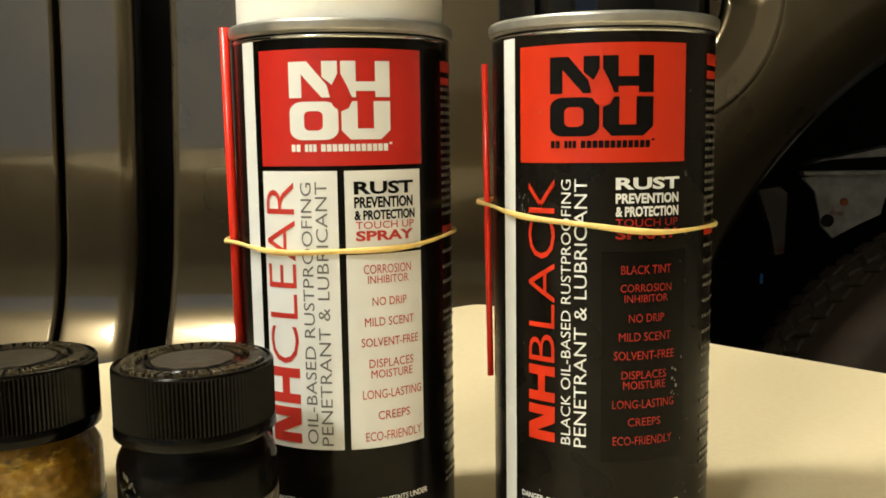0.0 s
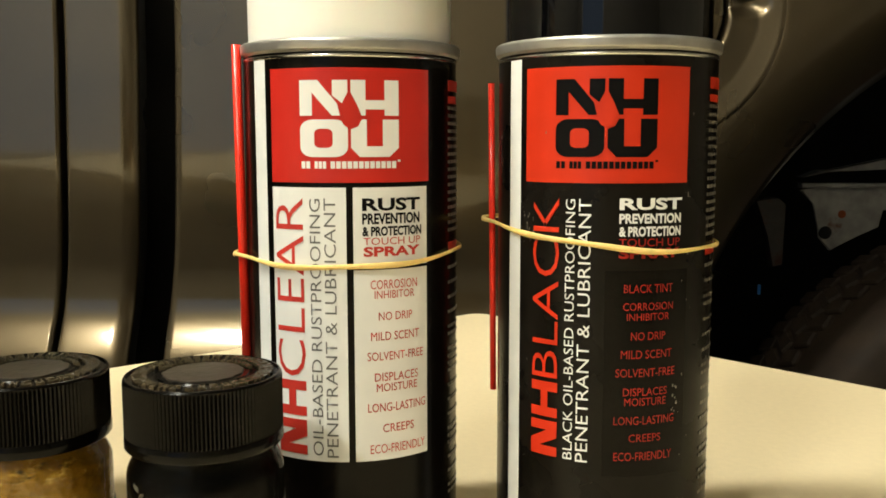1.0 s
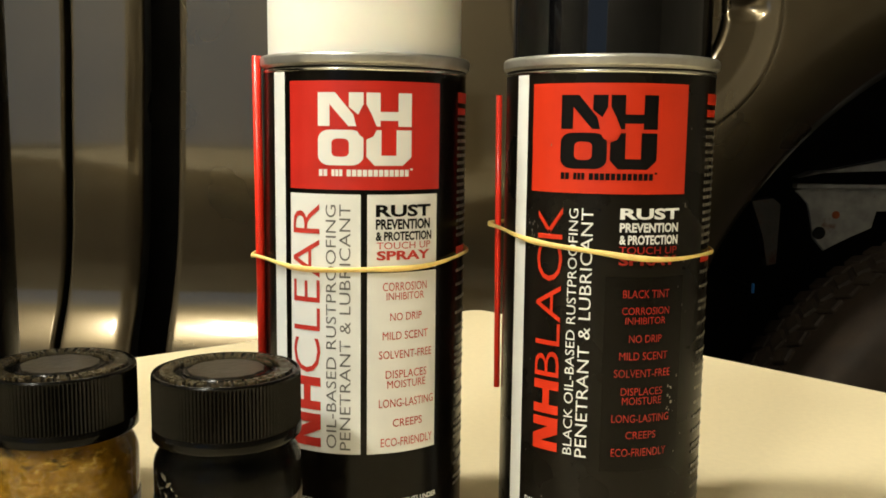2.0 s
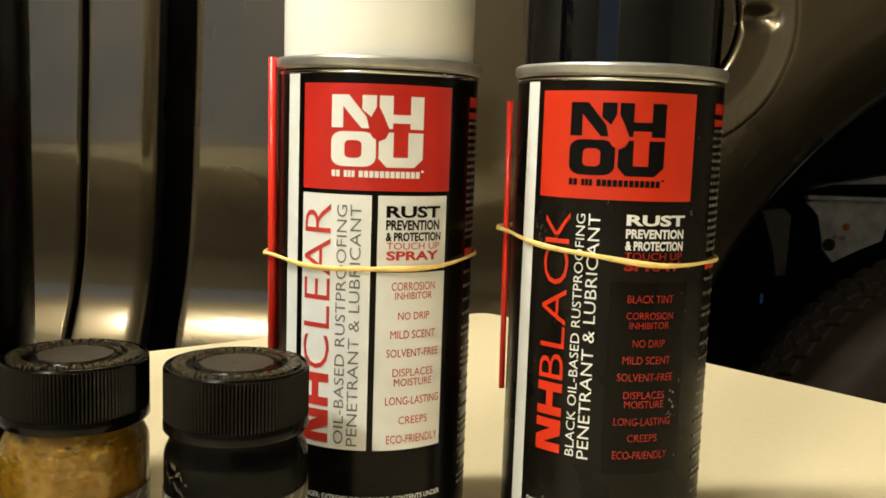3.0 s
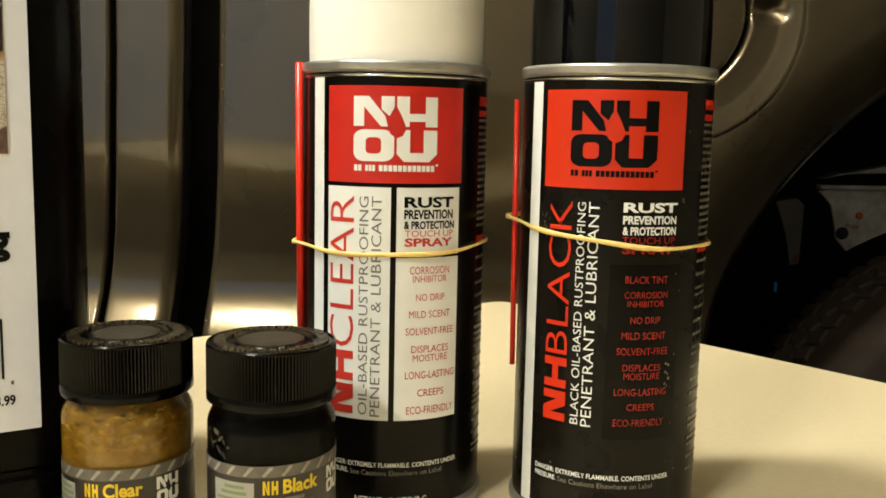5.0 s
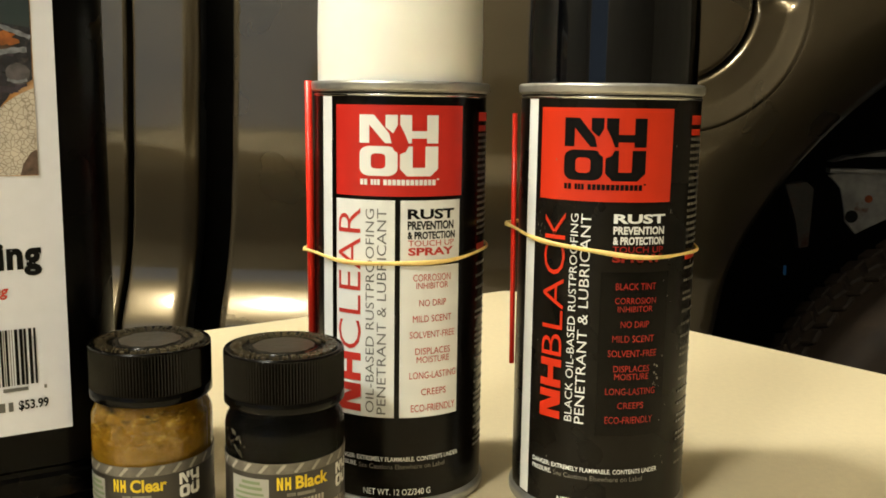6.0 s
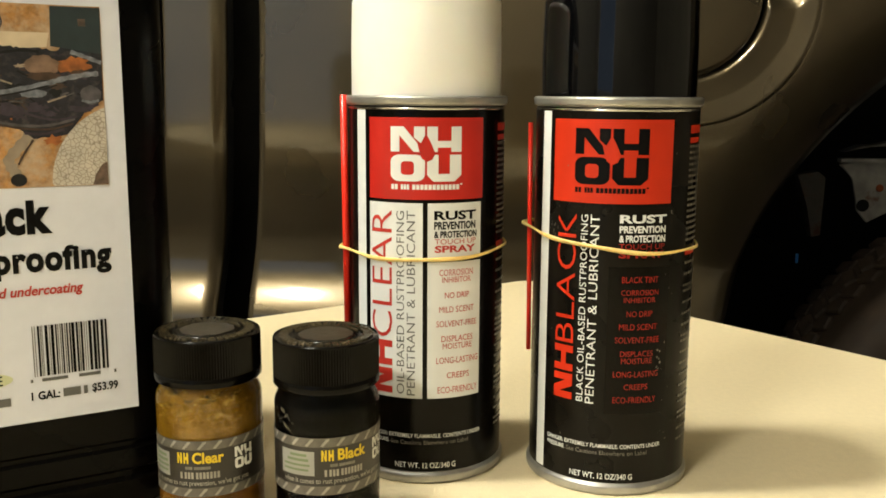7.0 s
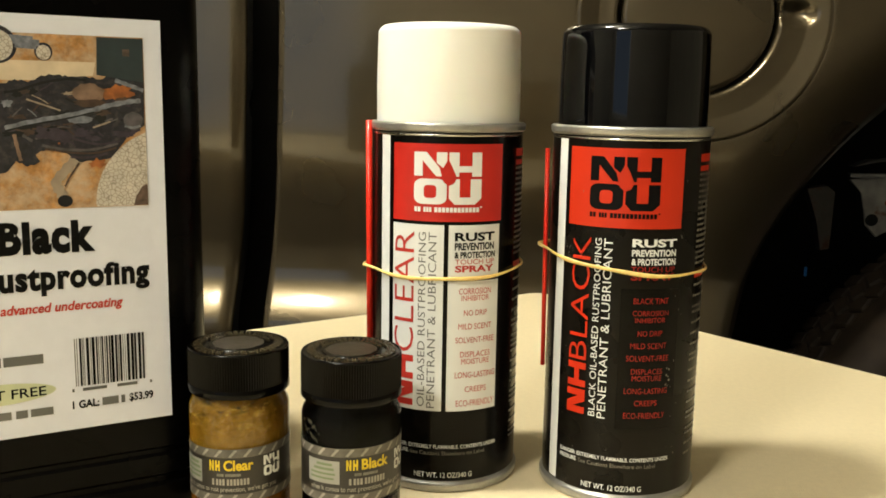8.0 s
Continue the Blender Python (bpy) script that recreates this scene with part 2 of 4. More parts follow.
def lettering(text, u0, v0, u1, v1, bold=0.0, upward=False, shear=0.0, space=1.0, rise=((0, 1), (0, 1))):
    """Letters of the built-in font fitted into a rectangle; upward: they run up the sheet."""
    cu = bpy.data.curves.new("letters", "FONT")
    cu.body, cu.offset, cu.shear, cu.resolution_u = text, bold, shear, 3
    cu.space_character = space
    ob = bpy.data.objects.new("letters", cu)
    scene.collection.objects.link(ob)
    bpy.context.view_layer.update()
    me = bpy.data.meshes.new_from_object(ob.evaluated_get(bpy.context.evaluated_depsgraph_get()))
    bpy.data.objects.remove(ob)
    bm = bmesh.new()
    bm.from_mesh(me)
    bpy.data.meshes.remove(me)
    xs, ys = [v.co.x for v in bm.verts], [v.co.y for v in bm.verts]
    x0, x1, y0, y1 = min(xs), max(xs), min(ys), max(ys)
    for v in bm.verts:
        a, b = (v.co.x - x0) / (x1 - x0), (v.co.y - y0) / (y1 - y0)
        b = float(np.interp(b, rise[0], rise[1]))
        if upward:
            a, b = 1 - b, a
        v.co = Vector((u0 + a * (u1 - u0), v0 + b * (v1 - v0), 0))
    return bm


def slice_up(bm, step):
    us = [v.co.x for v in bm.verts]
    k = math.floor(min(us) / step) + 1
    while k * step < max(us):
        bmesh.ops.bisect_plane(bm, geom=bm.verts[:] + bm.edges[:] + bm.faces[:], plane_co=(k * step, 0, 0), plane_no=(1, 0, 0), dist=1e-7)
        k += 1


def wrap(bm, radius, lift, step=0.0016):
    """Bend a flat sheet round z: u is the arc from the front, v the height."""
    slice_up(bm, step)
    for v in bm.verts:
        a = v.co.x / radius
        r = radius + lift
        v.co = Vector((r * math.sin(a), -r * math.cos(a), v.co.y))
    return bm


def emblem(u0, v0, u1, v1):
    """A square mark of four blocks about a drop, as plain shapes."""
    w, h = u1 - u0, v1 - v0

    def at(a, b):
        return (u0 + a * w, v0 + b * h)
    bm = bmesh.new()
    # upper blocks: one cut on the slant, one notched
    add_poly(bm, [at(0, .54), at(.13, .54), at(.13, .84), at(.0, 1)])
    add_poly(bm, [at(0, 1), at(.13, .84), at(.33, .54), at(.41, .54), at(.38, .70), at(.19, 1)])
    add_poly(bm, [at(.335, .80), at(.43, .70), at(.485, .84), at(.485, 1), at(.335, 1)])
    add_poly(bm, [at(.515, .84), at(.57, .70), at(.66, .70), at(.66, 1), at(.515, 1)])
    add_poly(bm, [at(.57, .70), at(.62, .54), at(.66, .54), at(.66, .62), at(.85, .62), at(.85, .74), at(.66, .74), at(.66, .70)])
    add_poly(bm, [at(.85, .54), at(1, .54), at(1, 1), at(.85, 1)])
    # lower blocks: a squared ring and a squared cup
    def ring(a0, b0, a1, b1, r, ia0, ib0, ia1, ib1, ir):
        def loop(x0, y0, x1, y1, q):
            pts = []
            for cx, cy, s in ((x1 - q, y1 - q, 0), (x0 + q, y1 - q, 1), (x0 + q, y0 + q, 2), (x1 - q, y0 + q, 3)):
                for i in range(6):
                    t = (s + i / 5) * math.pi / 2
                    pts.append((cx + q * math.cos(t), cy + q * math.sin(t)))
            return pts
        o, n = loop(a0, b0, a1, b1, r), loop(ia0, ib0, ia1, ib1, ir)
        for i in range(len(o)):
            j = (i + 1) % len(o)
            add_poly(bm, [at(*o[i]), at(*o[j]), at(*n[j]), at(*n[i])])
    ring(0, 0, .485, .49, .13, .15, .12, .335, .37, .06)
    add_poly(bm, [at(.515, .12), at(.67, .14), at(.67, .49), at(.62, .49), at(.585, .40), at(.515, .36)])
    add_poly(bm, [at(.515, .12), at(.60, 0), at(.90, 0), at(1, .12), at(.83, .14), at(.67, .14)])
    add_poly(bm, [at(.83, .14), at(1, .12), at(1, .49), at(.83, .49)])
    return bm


def drop(u, v, size):
    pts = [(u, v + size)]
    for i in range(13):
        t = math.radians(20 - i * 220 / 12)
        pts.append((u + 0.42 * size * math.cos(t), v + 0.42 * size * math.sin(t)))
    return flat_poly(pts)


# ---- the room ----
X0, X1, Y0, Y1, H = -2.6, 3.0, -2.6, 3.6, 2.5
structure("floor", box(X0, X1, Y0, Y1, -0.1, 0.0), M_FLOOR, "stained grey concrete garage floor", "floor")
structure("ceiling", box(X0, X1, Y0, Y1, H, H + 0.1), M_CEIL, "plain painted garage ceiling", "ceiling")
structure("wall_west", box(X0 - 0.12, X0, Y0 - 0.12, Y1 + 0.12, 0, H), M_WALL_PALE, "plain cream painted garage wall", "wall")
structure("wall_east", box(X1, X1 + 0.12, Y0 - 0.12, Y1 + 0.12, 0, H), M_WALL_DARK, "plain tan painted garage wall beside the truck bed", "wall")
WIN = (-2.25, -0.72, 0.62, 2.05)
bm_wall = bmesh.new()
for x0, x1, z0, z1 in ((X0, WIN[0], 0, H), (WIN[1], X1, 0, H), (WIN[0], WIN[1], 0, WIN[2]), (WIN[0], WIN[1], WIN[3], H)):
    piece = box(x0, x1, Y0 - 0.12, Y0, z0, z1)
    me_piece = finish(piece, "piece", M_WALL, False)
    bm_wall.from_mesh(me_piece)
    bpy.data.meshes.remove(me_piece)
structure("wall_south", bm_wall, M_WALL, "plain tan painted garage wall with a window", "wall")
window = new("window_1")
tagged(window, "wide garage window with dusk light outside", "window", kind="structure")
for x0, x1, z0, z1 in ((WIN[0], WIN[0] + 0.05, WIN[2], WIN[3]), (WIN[1] - 0.05, WIN[1], WIN[2], WIN[3]), (WIN[0] + 0.05, WIN[1] - 0.05, WIN[2], WIN[2] + 0.05), (WIN[0] + 0.05, WIN[1] - 0.05, WIN[3] - 0.05, WIN[3])):
    part("window_frame", box(x0, x1, Y0 - 0.09, Y0 - 0.03, z0, z1), M_FIXTURE, window, smooth=False)
structure("backdrop", box(WIN[0] - 0.6, WIN[1] + 0.6, Y0 - 0.62, Y0 - 0.60, WIN[2] - 0.5, WIN[3] + 0.6), M_DUSK, "dim blue dusk outside the window", "sky")
structure("wall_north", box(X0, X1, Y1, Y1 + 0.12, 0, H), M_WALL, "plain tan painted garage wall", "wall")


def ceiling_light(x, y, z, gap, turn, bulb):
    t = thing("ceiling_light", pose(x, y, z, 0, 0, turn), "white enamelled ceiling light with two frosted bulbs", "ceiling light", "ceiling lights")
    part("base", lathe(rounded([(0, 0), (0.15, 0), (0.15, -0.03), (0.12, -0.045), (0, -0.045)], 0.006), 48), M_FIXTURE, t)
    for s in (-1, 1):
        prof = [(0, -0.215), (0.034, -0.206), (0.058, -0.182), (0.068, -0.148), (0.060, -0.112), (0.036, -0.082), (0.024, -0.060), (0, -0.060)]
        bm = lathe(prof, 32)
        bmesh.ops.translate(bm, verts=bm.verts, vec=(s * gap, 0, 0))
        part("bulb", bm, bulb, t, "lit warm bulb")
        bm = lathe([(0, -0.043), (0.024, -0.043), (0.024, -0.062), (0, -0.062)], 24)
        bmesh.ops.translate(bm, verts=bm.verts, vec=(s * gap, 0, 0))
        part("socket", bm, M_FIXTURE, t)
    return t


ceiling_light(-0.70, 0.20, H, 0.09, 25, M_BULB)
ceiling_light(-0.85, -1.0, H, 0.09, -50, M_BULB_FAR)

# ---- the table ----
TOP = 0.75
CORNER = Vector((0.0335, 0.7435))
LEFT, RIGHT = Vector((-0.792, -0.610)).normalized(), Vector((0.6794, -0.7338)).normalized()


def table():
    t = thing("folding_table", pose(0, 0, 0), "cream plastic folding table top with steel legs", "table")
    a, b = 1.40, 0.78
    corners = [CORNER, CORNER + LEFT * a, CORNER + LEFT * a + RIGHT * b, CORNER + RIGHT * b]
    bm = bmesh.new()
    loop = []
    for i, c in enumerate(corners):
        p, n = corners[i - 1], corners[(i + 1) % 4]
        r = 0.012
        s, e = c + (p - c).normalized() * r, c + (n - c).normalized() * r
        for k in range(7):
            q = k / 6
            loop.append((1 - q) ** 2 * s + 2 * q * (1 - q) * c + q * q * e)
    centre = sum(corners, Vector((0, 0))) / 4
    rings = []
    for inset, z in ((0.010, TOP - 0.045), (0.0, TOP - 0.040), (0.0, TOP - 0.005), (0.0015, TOP - 0.0015), (0.005, TOP)):
        rings.append([bm.verts.new((*(p + (centre - p).normalized() * inset), z)) for p in loop])
    for u, w in zip(rings, rings[1:]):
        for i in range(len(loop)):
            j = (i + 1) % len(loop)
            bm.faces.new((u[i], u[j], w[j], w[i]))
    bm.faces.new(rings[-1])
    bm.faces.new(rings[0][::-1])
    part("tabletop", bm, M_TABLE, t, sharp=35)
    for i in range(4):
        p = corners[i] + (centre - corners[i]) * 0.22
        part("leg", tube([(p.x, p.y, 0.0), (p.x, p.y, TOP - 0.045)], 0.014, 12), M_TABLE_LEG, t)


table()


# ---- the pickup truck ----
LEAN_AT = [(0.30, -38), (0.45, -36), (0.55, -32), (0.605, -20), (0.63, -6), (0.642, 5), (0.652, 17), (0.662, 23.5), (0.669, 25.4), (0.677, 26.0), (0.685, 25.0), (0.692, 21), (0.704, 12), (0.722, 2), (0.76, -4.5),
           (0.82, -4.5), (0.85, -3.0), (0.875, -0.5), (0.96, 0.0), (1.05, 0.3), (1.15, 3), (1.25, 6), (1.40, 11)]     # height, degrees by which the skin faces up
PROFILE = [(0.30, 0.0)]
for k_z in range(1, 221):
    z_k = 0.30 + k_z * 0.005
    lean_k = np.interp(z_k - 0.0025, [p[0] for p in LEAN_AT], [p[1] for p in LEAN_AT])
    PROFILE.append((z_k, PROFILE[-1][1] + 0.005 * math.tan(radians(float(lean_k)))))
SHIFT = 1.0 - np.interp(0.95, [p[0] for p in PROFILE], [p[1] for p in PROFILE])
PROFILE = [(z, y + float(SHIFT)) for z, y in PROFILE]


def side(z):
    """How far out the body stands at a height, smooth between the given heights."""
    zs = [p[0] for p in PROFILE]
    ys = [p[1] for p in PROFILE]
    i = max(0, min(len(zs) - 2, next((k for k in range(len(zs) - 1) if z <= zs[k + 1]), len(zs) - 2)))

    def slope(k):
        a, b = max(k - 1, 0), min(k + 1, len(zs) - 1)
        return (ys[b] - ys[a]) / (zs[b] - zs[a])
    h = zs[i + 1] - zs[i]
    t = min(max((z - zs[i]) / h, 0), 1)
    return ((2 * t ** 3 - 3 * t * t + 1) * ys[i] + (t ** 3 - 2 * t * t + t) * h * slope(i)
            + (3 * t * t - 2 * t ** 3) * ys[i + 1] + (t ** 3 - t * t) * h * slope(i + 1))


def smooth(a, b, x):
    t = min(max((x - a) / (b - a), 0), 1)
    return t * t * (3 - 2 * t)


def sweep(z):
    """How far the upright seams swing forward towards the sill."""
    return float(np.interp(z, [0.55, 0.66, 0.685, 0.715, 0.74, 0.775, 0.84, 0.90, 0.96, 1.03],
                           [-0.022, -0.0195, -0.0185, -0.016, -0.013, -0.0095, -0.005, -0.003, -0.001, 0.0]))


ARCH_X, ARCH_Z, ARCH_R = 0.77, 0.535, 0.510
FUEL_X, FUEL_Z, FUEL_R = 0.207, 1.013, 0.0845


def body_panel(x0, x1, z0, z1, r0, r1, deep=1.0, bow=0.0):
    """A panel of the body side, its upright edges rolled inwards by the radii r0 and r1; deep scales the second roll, bow curves the whole."""
    bm = bmesh.new()
    xs = [(x0, 0.012 + r0)] + [(x0 + r0 * (1 - math.cos(k / 8 * math.pi / 2)), r0 * (1 - math.sin(k / 8 * math.pi / 2))) for k in range(9)]
    n = 10
    xs += [(x0 + r0 + (x1 - r1 - x0 - r0) * k / n, 0.0) for k in range(1, n)]
    xs += [(x1 - r1 + r1 * math.sin(k / 12 * math.pi / 2), deep * r1 * (1 - math.cos(k / 12 * math.pi / 2))) for k in range(13)]
    xs += [(x1, 0.012 + r1)]
    xs = [(x, dy + bow * ((x - x0) / (x1 - x0)) ** 2) for x, dy in xs]
    rows = []
    steps = int((z1 - z0) / 0.005)
    for i in range(steps + 1):
        z = z0 + (z1 - z0) * i / steps
        rows.append([bm.verts.new((x + sweep(z), side(z) + dy, z)) for x, dy in xs])
    for a, b in zip(rows, rows[1:]):
        for i in range(len(xs) - 1):
            bm.faces.new((a[i], a[i + 1], b[i + 1], b[i]))
    return bm


def bed_panel(x0, x1, z0, z1):
    """The bed side: rays run out from the wheel arch to the panel's edge."""
    bm = bmesh.new()
    n, m = 420, 120
    rows = []
    lo = math.asin((z0 - ARCH_Z) / ARCH_R)
    for i in range(n + 1):
        a = math.pi - lo + (lo * 2 - math.pi) * i / n
        c, s = math.cos(a), math.sin(a)
        reach = [(x1 - ARCH_X) / c if c > 1e-6 else 9, (x0 - ARCH_X) / c if c < -1e-6 else 9, (z1 - ARCH_Z) / s if s > 1e-6 else 9,
                 (z0 - ARCH_Z) / s if s < -1e-6 else 9]
        far = max(min(reach), ARCH_R + 0.001)
        row = []
        for k in range(-4, m + 1):
            if k < 0:
                x, z, extra = ARCH_X + c * (ARCH_R + 0.004 * (k + 1)), ARCH_Z + s * (ARCH_R + 0.004 * (k + 1)), 0.008 * -k
                d = 0.0
            else:
                r = ARCH_R + (far - ARCH_R) * k / m
                x, z, extra, d = ARCH_X + c * r, ARCH_Z + s * r, 0.0, r - ARCH_R
            y = side(z) + 0.052 * (1 - min(d / 0.10, 1)) ** 2 - 0.007 * (1 - smooth(0.0, 0.105, d)) + extra
            f = math.hypot(x - FUEL_X - 0.006, z - FUEL_Z)
            y += 0.045 * (1 - smooth(0.118, 0.136, f))
            e = x - x0
            if e < 0.005:
                y += 0.005 - math.sqrt(max(0.005 ** 2 - (0.005 - e) ** 2, 0))
            row.append(bm.verts.new((x + sweep(z) * (1 - smooth(0.0, 0.30, e)), y, z)))
        rows.append(row)
    for a, b in zip(rows, rows[1:]):
        for k in range(len(a) - 1):
            bm.faces.new((a[k], a[k + 1], b[k + 1], b[k]))
    return bm


def truck():
    t = thing("pickup_truck", pose(0, 0, 0), "parked pickup truck in dark taupe metallic paint beside the table", "pickup truck")
    part("door", body_panel(-1.45, -0.3812, 0.42, 1.38, 0.008, 0.005), M_PAINT, t, "taupe metallic rear door skin")
    part("cab_corner", body_panel(-0.3750, -0.3025, 0.42, 1.38, 0.004, 0.018, 0.5, 0.0039), M_PAINT, t)
    part("bed_side", bed_panel(-0.2645, 1.75, 0.42, 1.38), M_PAINT, t)
    # added sheet: its near-black colour gives the gaps their shade
    part("gap_shade_sheet", box(-1.45, 0.20, 1.09, 1.13, 0.42, 1.38), M_BLACK, t, "added near-black sheet standing in for shade in the panel gaps")
    part("sill", box(-1.45, -0.31, 1.03, 1.20, 0.36, 0.46, 0.02), M_BLACK, t)
    shape = [(0.1405, 0.0025), (0.1385, 0.0006), (0.1365, 0.0001), (0.1345, 0.0002), (0.1328, 0.0007), (0.1250, 0.0023), (0.1175, 0.0038), (0.1155, 0.0044), (0.1130, 0.0046), (0.102, 0.0045),
             (0.096, 0.0042), (0.0935, 0.0038), (0.0915, 0.0040), (0.0890, 0.0055), (0.0872, 0.0095), (0.0868, 0.012), (0.0868, 0.040)]
    fine = []
    for p, q in zip(shape, shape[1:]):
        steps = max(1, int(math.dist(p, q) / 0.002)) if p[0] > 0.0869 else 1
        fine += [(p[0] + (q[0] - p[0]) * k / steps, p[1] + (q[1] - p[1]) * k / steps) for k in range(steps)]
    ring = lathe(fine + [shape[-1]], 256)
    place = Matrix.Translation((FUEL_X, 0.9985, FUEL_Z)) @ Matrix.Rotation(radians(-90), 4, "X")
    bmesh.ops.transform(ring, matrix=place, verts=ring.verts)
    for v in ring.verts:
        r = math.hypot(v.co.x - FUEL_X, v.co.z - FUEL_Z)
        scoop = math.hypot((v.co.x - FUEL_X - 0.104) / 0.016, (v.co.z - FUEL_Z - 0.003) / 0.012)
        if r > 0.0869:
            v.co.y += 0.009 * (1 - smooth(0.0, 1.45, scoop))
        v.co.x += 0.006 * smooth(0.090, 0.125, r)
    part("fuel_recess", ring, M_PAINT, t)
    lid = lathe([(0, 0.0016), (0.05, 0.0020), (0.078, 0.0030), (0.0815, 0.0036), (0.0832, 0.0055), (0.0835, 0.012), (0, 0.012)], 96)
    bmesh.ops.transform(lid, matrix=place, verts=lid.verts)
    part("fuel_door", lid, M_PAINT, t, "round taupe fuel filler door")
    # the body behind the near side
    part("cab_body", box(-1.46, -0.315, 1.135, 2.72, 0.46, 1.36, 0.05, 3), M_PAINT, t, smooth=False)
    part("cab_roof", box(-1.40, -0.36, 1.22, 2.62, 1.78, 1.84, 0.025, 3), M_PAINT, t, smooth=False)
    for x, y in ((-1.38, 1.24), (-0.40, 1.24), (-1.38, 2.56), (-0.40, 2.56)):
        part("roof_pillar", box(x, x + 0.06, y, y + 0.05, 1.34, 1.79, 0.008), M_PAINT, t, smooth=False)
    part("bed_floor", box(-0.26, 1.74, 1.68, 2.70, 0.74, 0.78, 0.006), M_LINER, t, smooth=False)
    part("bed_front_wall", box(-0.26, -0.22, 1.13, 2.72, 0.60, 1.36, 0.01), M_PAINT, t, smooth=False)
    part("far_bed_side", box(-0.26, 1.74, 2.72, 2.80, 0.46, 1.38, 0.02), M_PAINT, t, smooth=False)
    part("tailgate", box(1.70, 1.76, 1.12, 2.72, 0.60, 1.36, 0.015), M_PAINT, t, smooth=False)
    part("bed_rail", box(-0.266, 1.75, 1.03, 1.11, 1.375, 1.395, 0.008), M_PAINT, t, smooth=False)
    # wheel well
    bm = bmesh.new()
    seg, deep = 48, (1.085, 1.20, 1.40, 1.66)
    rings = []
    for y in deep:
        rings.append([bm.verts.new((ARCH_X + (ARCH_R + 0.012) * math.cos(a), y, ARCH_Z + (ARCH_R + 0.012) * math.sin(a)))
                      for a in [math.radians(-20 + 220 * k / seg) for k in range(seg + 1)]])
    for a, b in zip(rings, rings[1:]):
        for k in range(seg):
            bm.faces.new((a[k], a[k + 1], b[k + 1], b[k]))
    bm.faces.new(rings[-1])
    part("wheel_liner", bm, M_LINER, t, "black wheel well liner")

    def plate(name, pts, y, thick, material, parent):
        q = bmesh.new()
        a = [q.verts.new((x, y, z)) for x, z in pts]
        b = [q.verts.new((x, y + thick, z)) for x, z in pts]
        q.faces.new(a)
        q.faces.new(b[::-1])
        for i in range(len(pts)):
            j = (i + 1) % len(pts)
            q.faces.new((a[i], b[i], b[j], a[j]))
        bmesh.ops.bevel(q, geom=q.edges[:], offset=0.0015, segments=1, affect="EDGES")
        return part(name, q, material, parent, smooth=False)
    br = plate("bracket", [(0.496, 0.811), (0.520, 0.817), (0.80, 0.821), (0.80, 0.789), (0.610, 0.785), (0.607, 0.760), (0.575, 0.748), (0.541, 0.727),
                           (0.525, 0.745), (0.517, 0.793)], 1.31, 0.006, M_ZINC, t)
    part("flange", box(0.493, 0.80, 1.295, 1.312, 0.815, 0.821, 0.001), M_ZINC, br)
    # the opening is a black disc on the plate, its darkness painted; the bolt is solid
    for x, z, r, m, nm in ((0.5330, 0.7525, 0.0090, M_BLACK, "hole_shade_disc"), (0.5550, 0.7780, 0.0055, M_RUST, "rusty_bolt")):
        q = lathe([(0, 0), (r * 0.8, 0), (r, 0.001), (r, 0.003)], 16)
        bmesh.ops.transform(q, matrix=Matrix.Translation((x, 1.3085, z)) @ Matrix.Rotation(radians(-90), 4, "X"), verts=q.verts)
        part(nm, q, m, br)
    plate("brace", [(0.444, 0.795), (0.474, 0.800), (0.486, 0.790), (0.484, 0.705), (0.470, 0.702), (0.462, 0.745)], 1.33, 0.02, M_ZINC_DIM, t)
    plate("upper_rail", [(0.520, 0.826), (0.80, 0.885), (0.80, 0.842), (0.545, 0.836)], 1.36, 0.03, M_ZINC, t)
    # added block and stem: a blue reflection put in as a coloured solid
    part("blue_glint_block", box(0.4425, 0.4465, 1.306, 1.310, 0.667, 0.681, 0.001), M_BLUE_GLINT, t, "small blue block added for a reflected blue glint")
    part("glint_stem", box(0.443, 0.446, 1.310, 1.662, 0.672, 0.676), M_BLACK, t)
    # wheel
    wheel = new("wheel")
    wheel.parent = t
    wheel.matrix_world = Matrix.Translation((0.77, 1.20, 0.385)) @ Matrix.Rotation(radians(90), 4, "X")
    prof = rounded([(0.23, -0.10), (0.25, -0.115), (0.33, -0.125), (0.372, -0.112), (0.386, -0.085), (0.386, 0.085), (0.372, 0.112), (0.33, 0.125), (0.25, 0.115), (0.23, 0.10)], 0.02, 3)
    tyre = part("tyre", lathe(prof, 96), M_TYRE, wheel, "worn black tyre")
    block = box(-0.0115, 0.0115, -0.006, 0.006, -0.018, 0.018, 0.003, 1)
    block_me = finish(block, "tread_block", M_TYRE, False)
    for row in range(3):
        for k in range(84):
            o = new("tread_block", block_me)
            o.parent = tyre
            a = 2 * math.pi * (k + 0.5 * (row % 2)) / 84
            o.matrix_basis = Matrix.Rotation(a, 4, "Z") @ Matrix.Translation((0, -0.386 + 0.002 * abs(row - 2), (row - 2) * 0.043 + 0.002)) @ Matrix.Rotation(radians(18 if row % 2 else -18), 4, "Y")
    part("axle", tube([(0, 0, -0.10), (0, 0, -0.60)], 0.04, 16), M_LINER, wheel)
    part("rim", lathe(rounded([(0, -0.03), (0.06, -0.04), (0.07, -0.02), (0.20, -0.05), (0.235, -0.10), (0.235, 0.10), (0, 0.10)], 0.01, 3), 64), M_RIM, wheel)


truck()


# ---- spray cans ----
CAN_R = 0.033
DEG = math.radians(1) * CAN_R


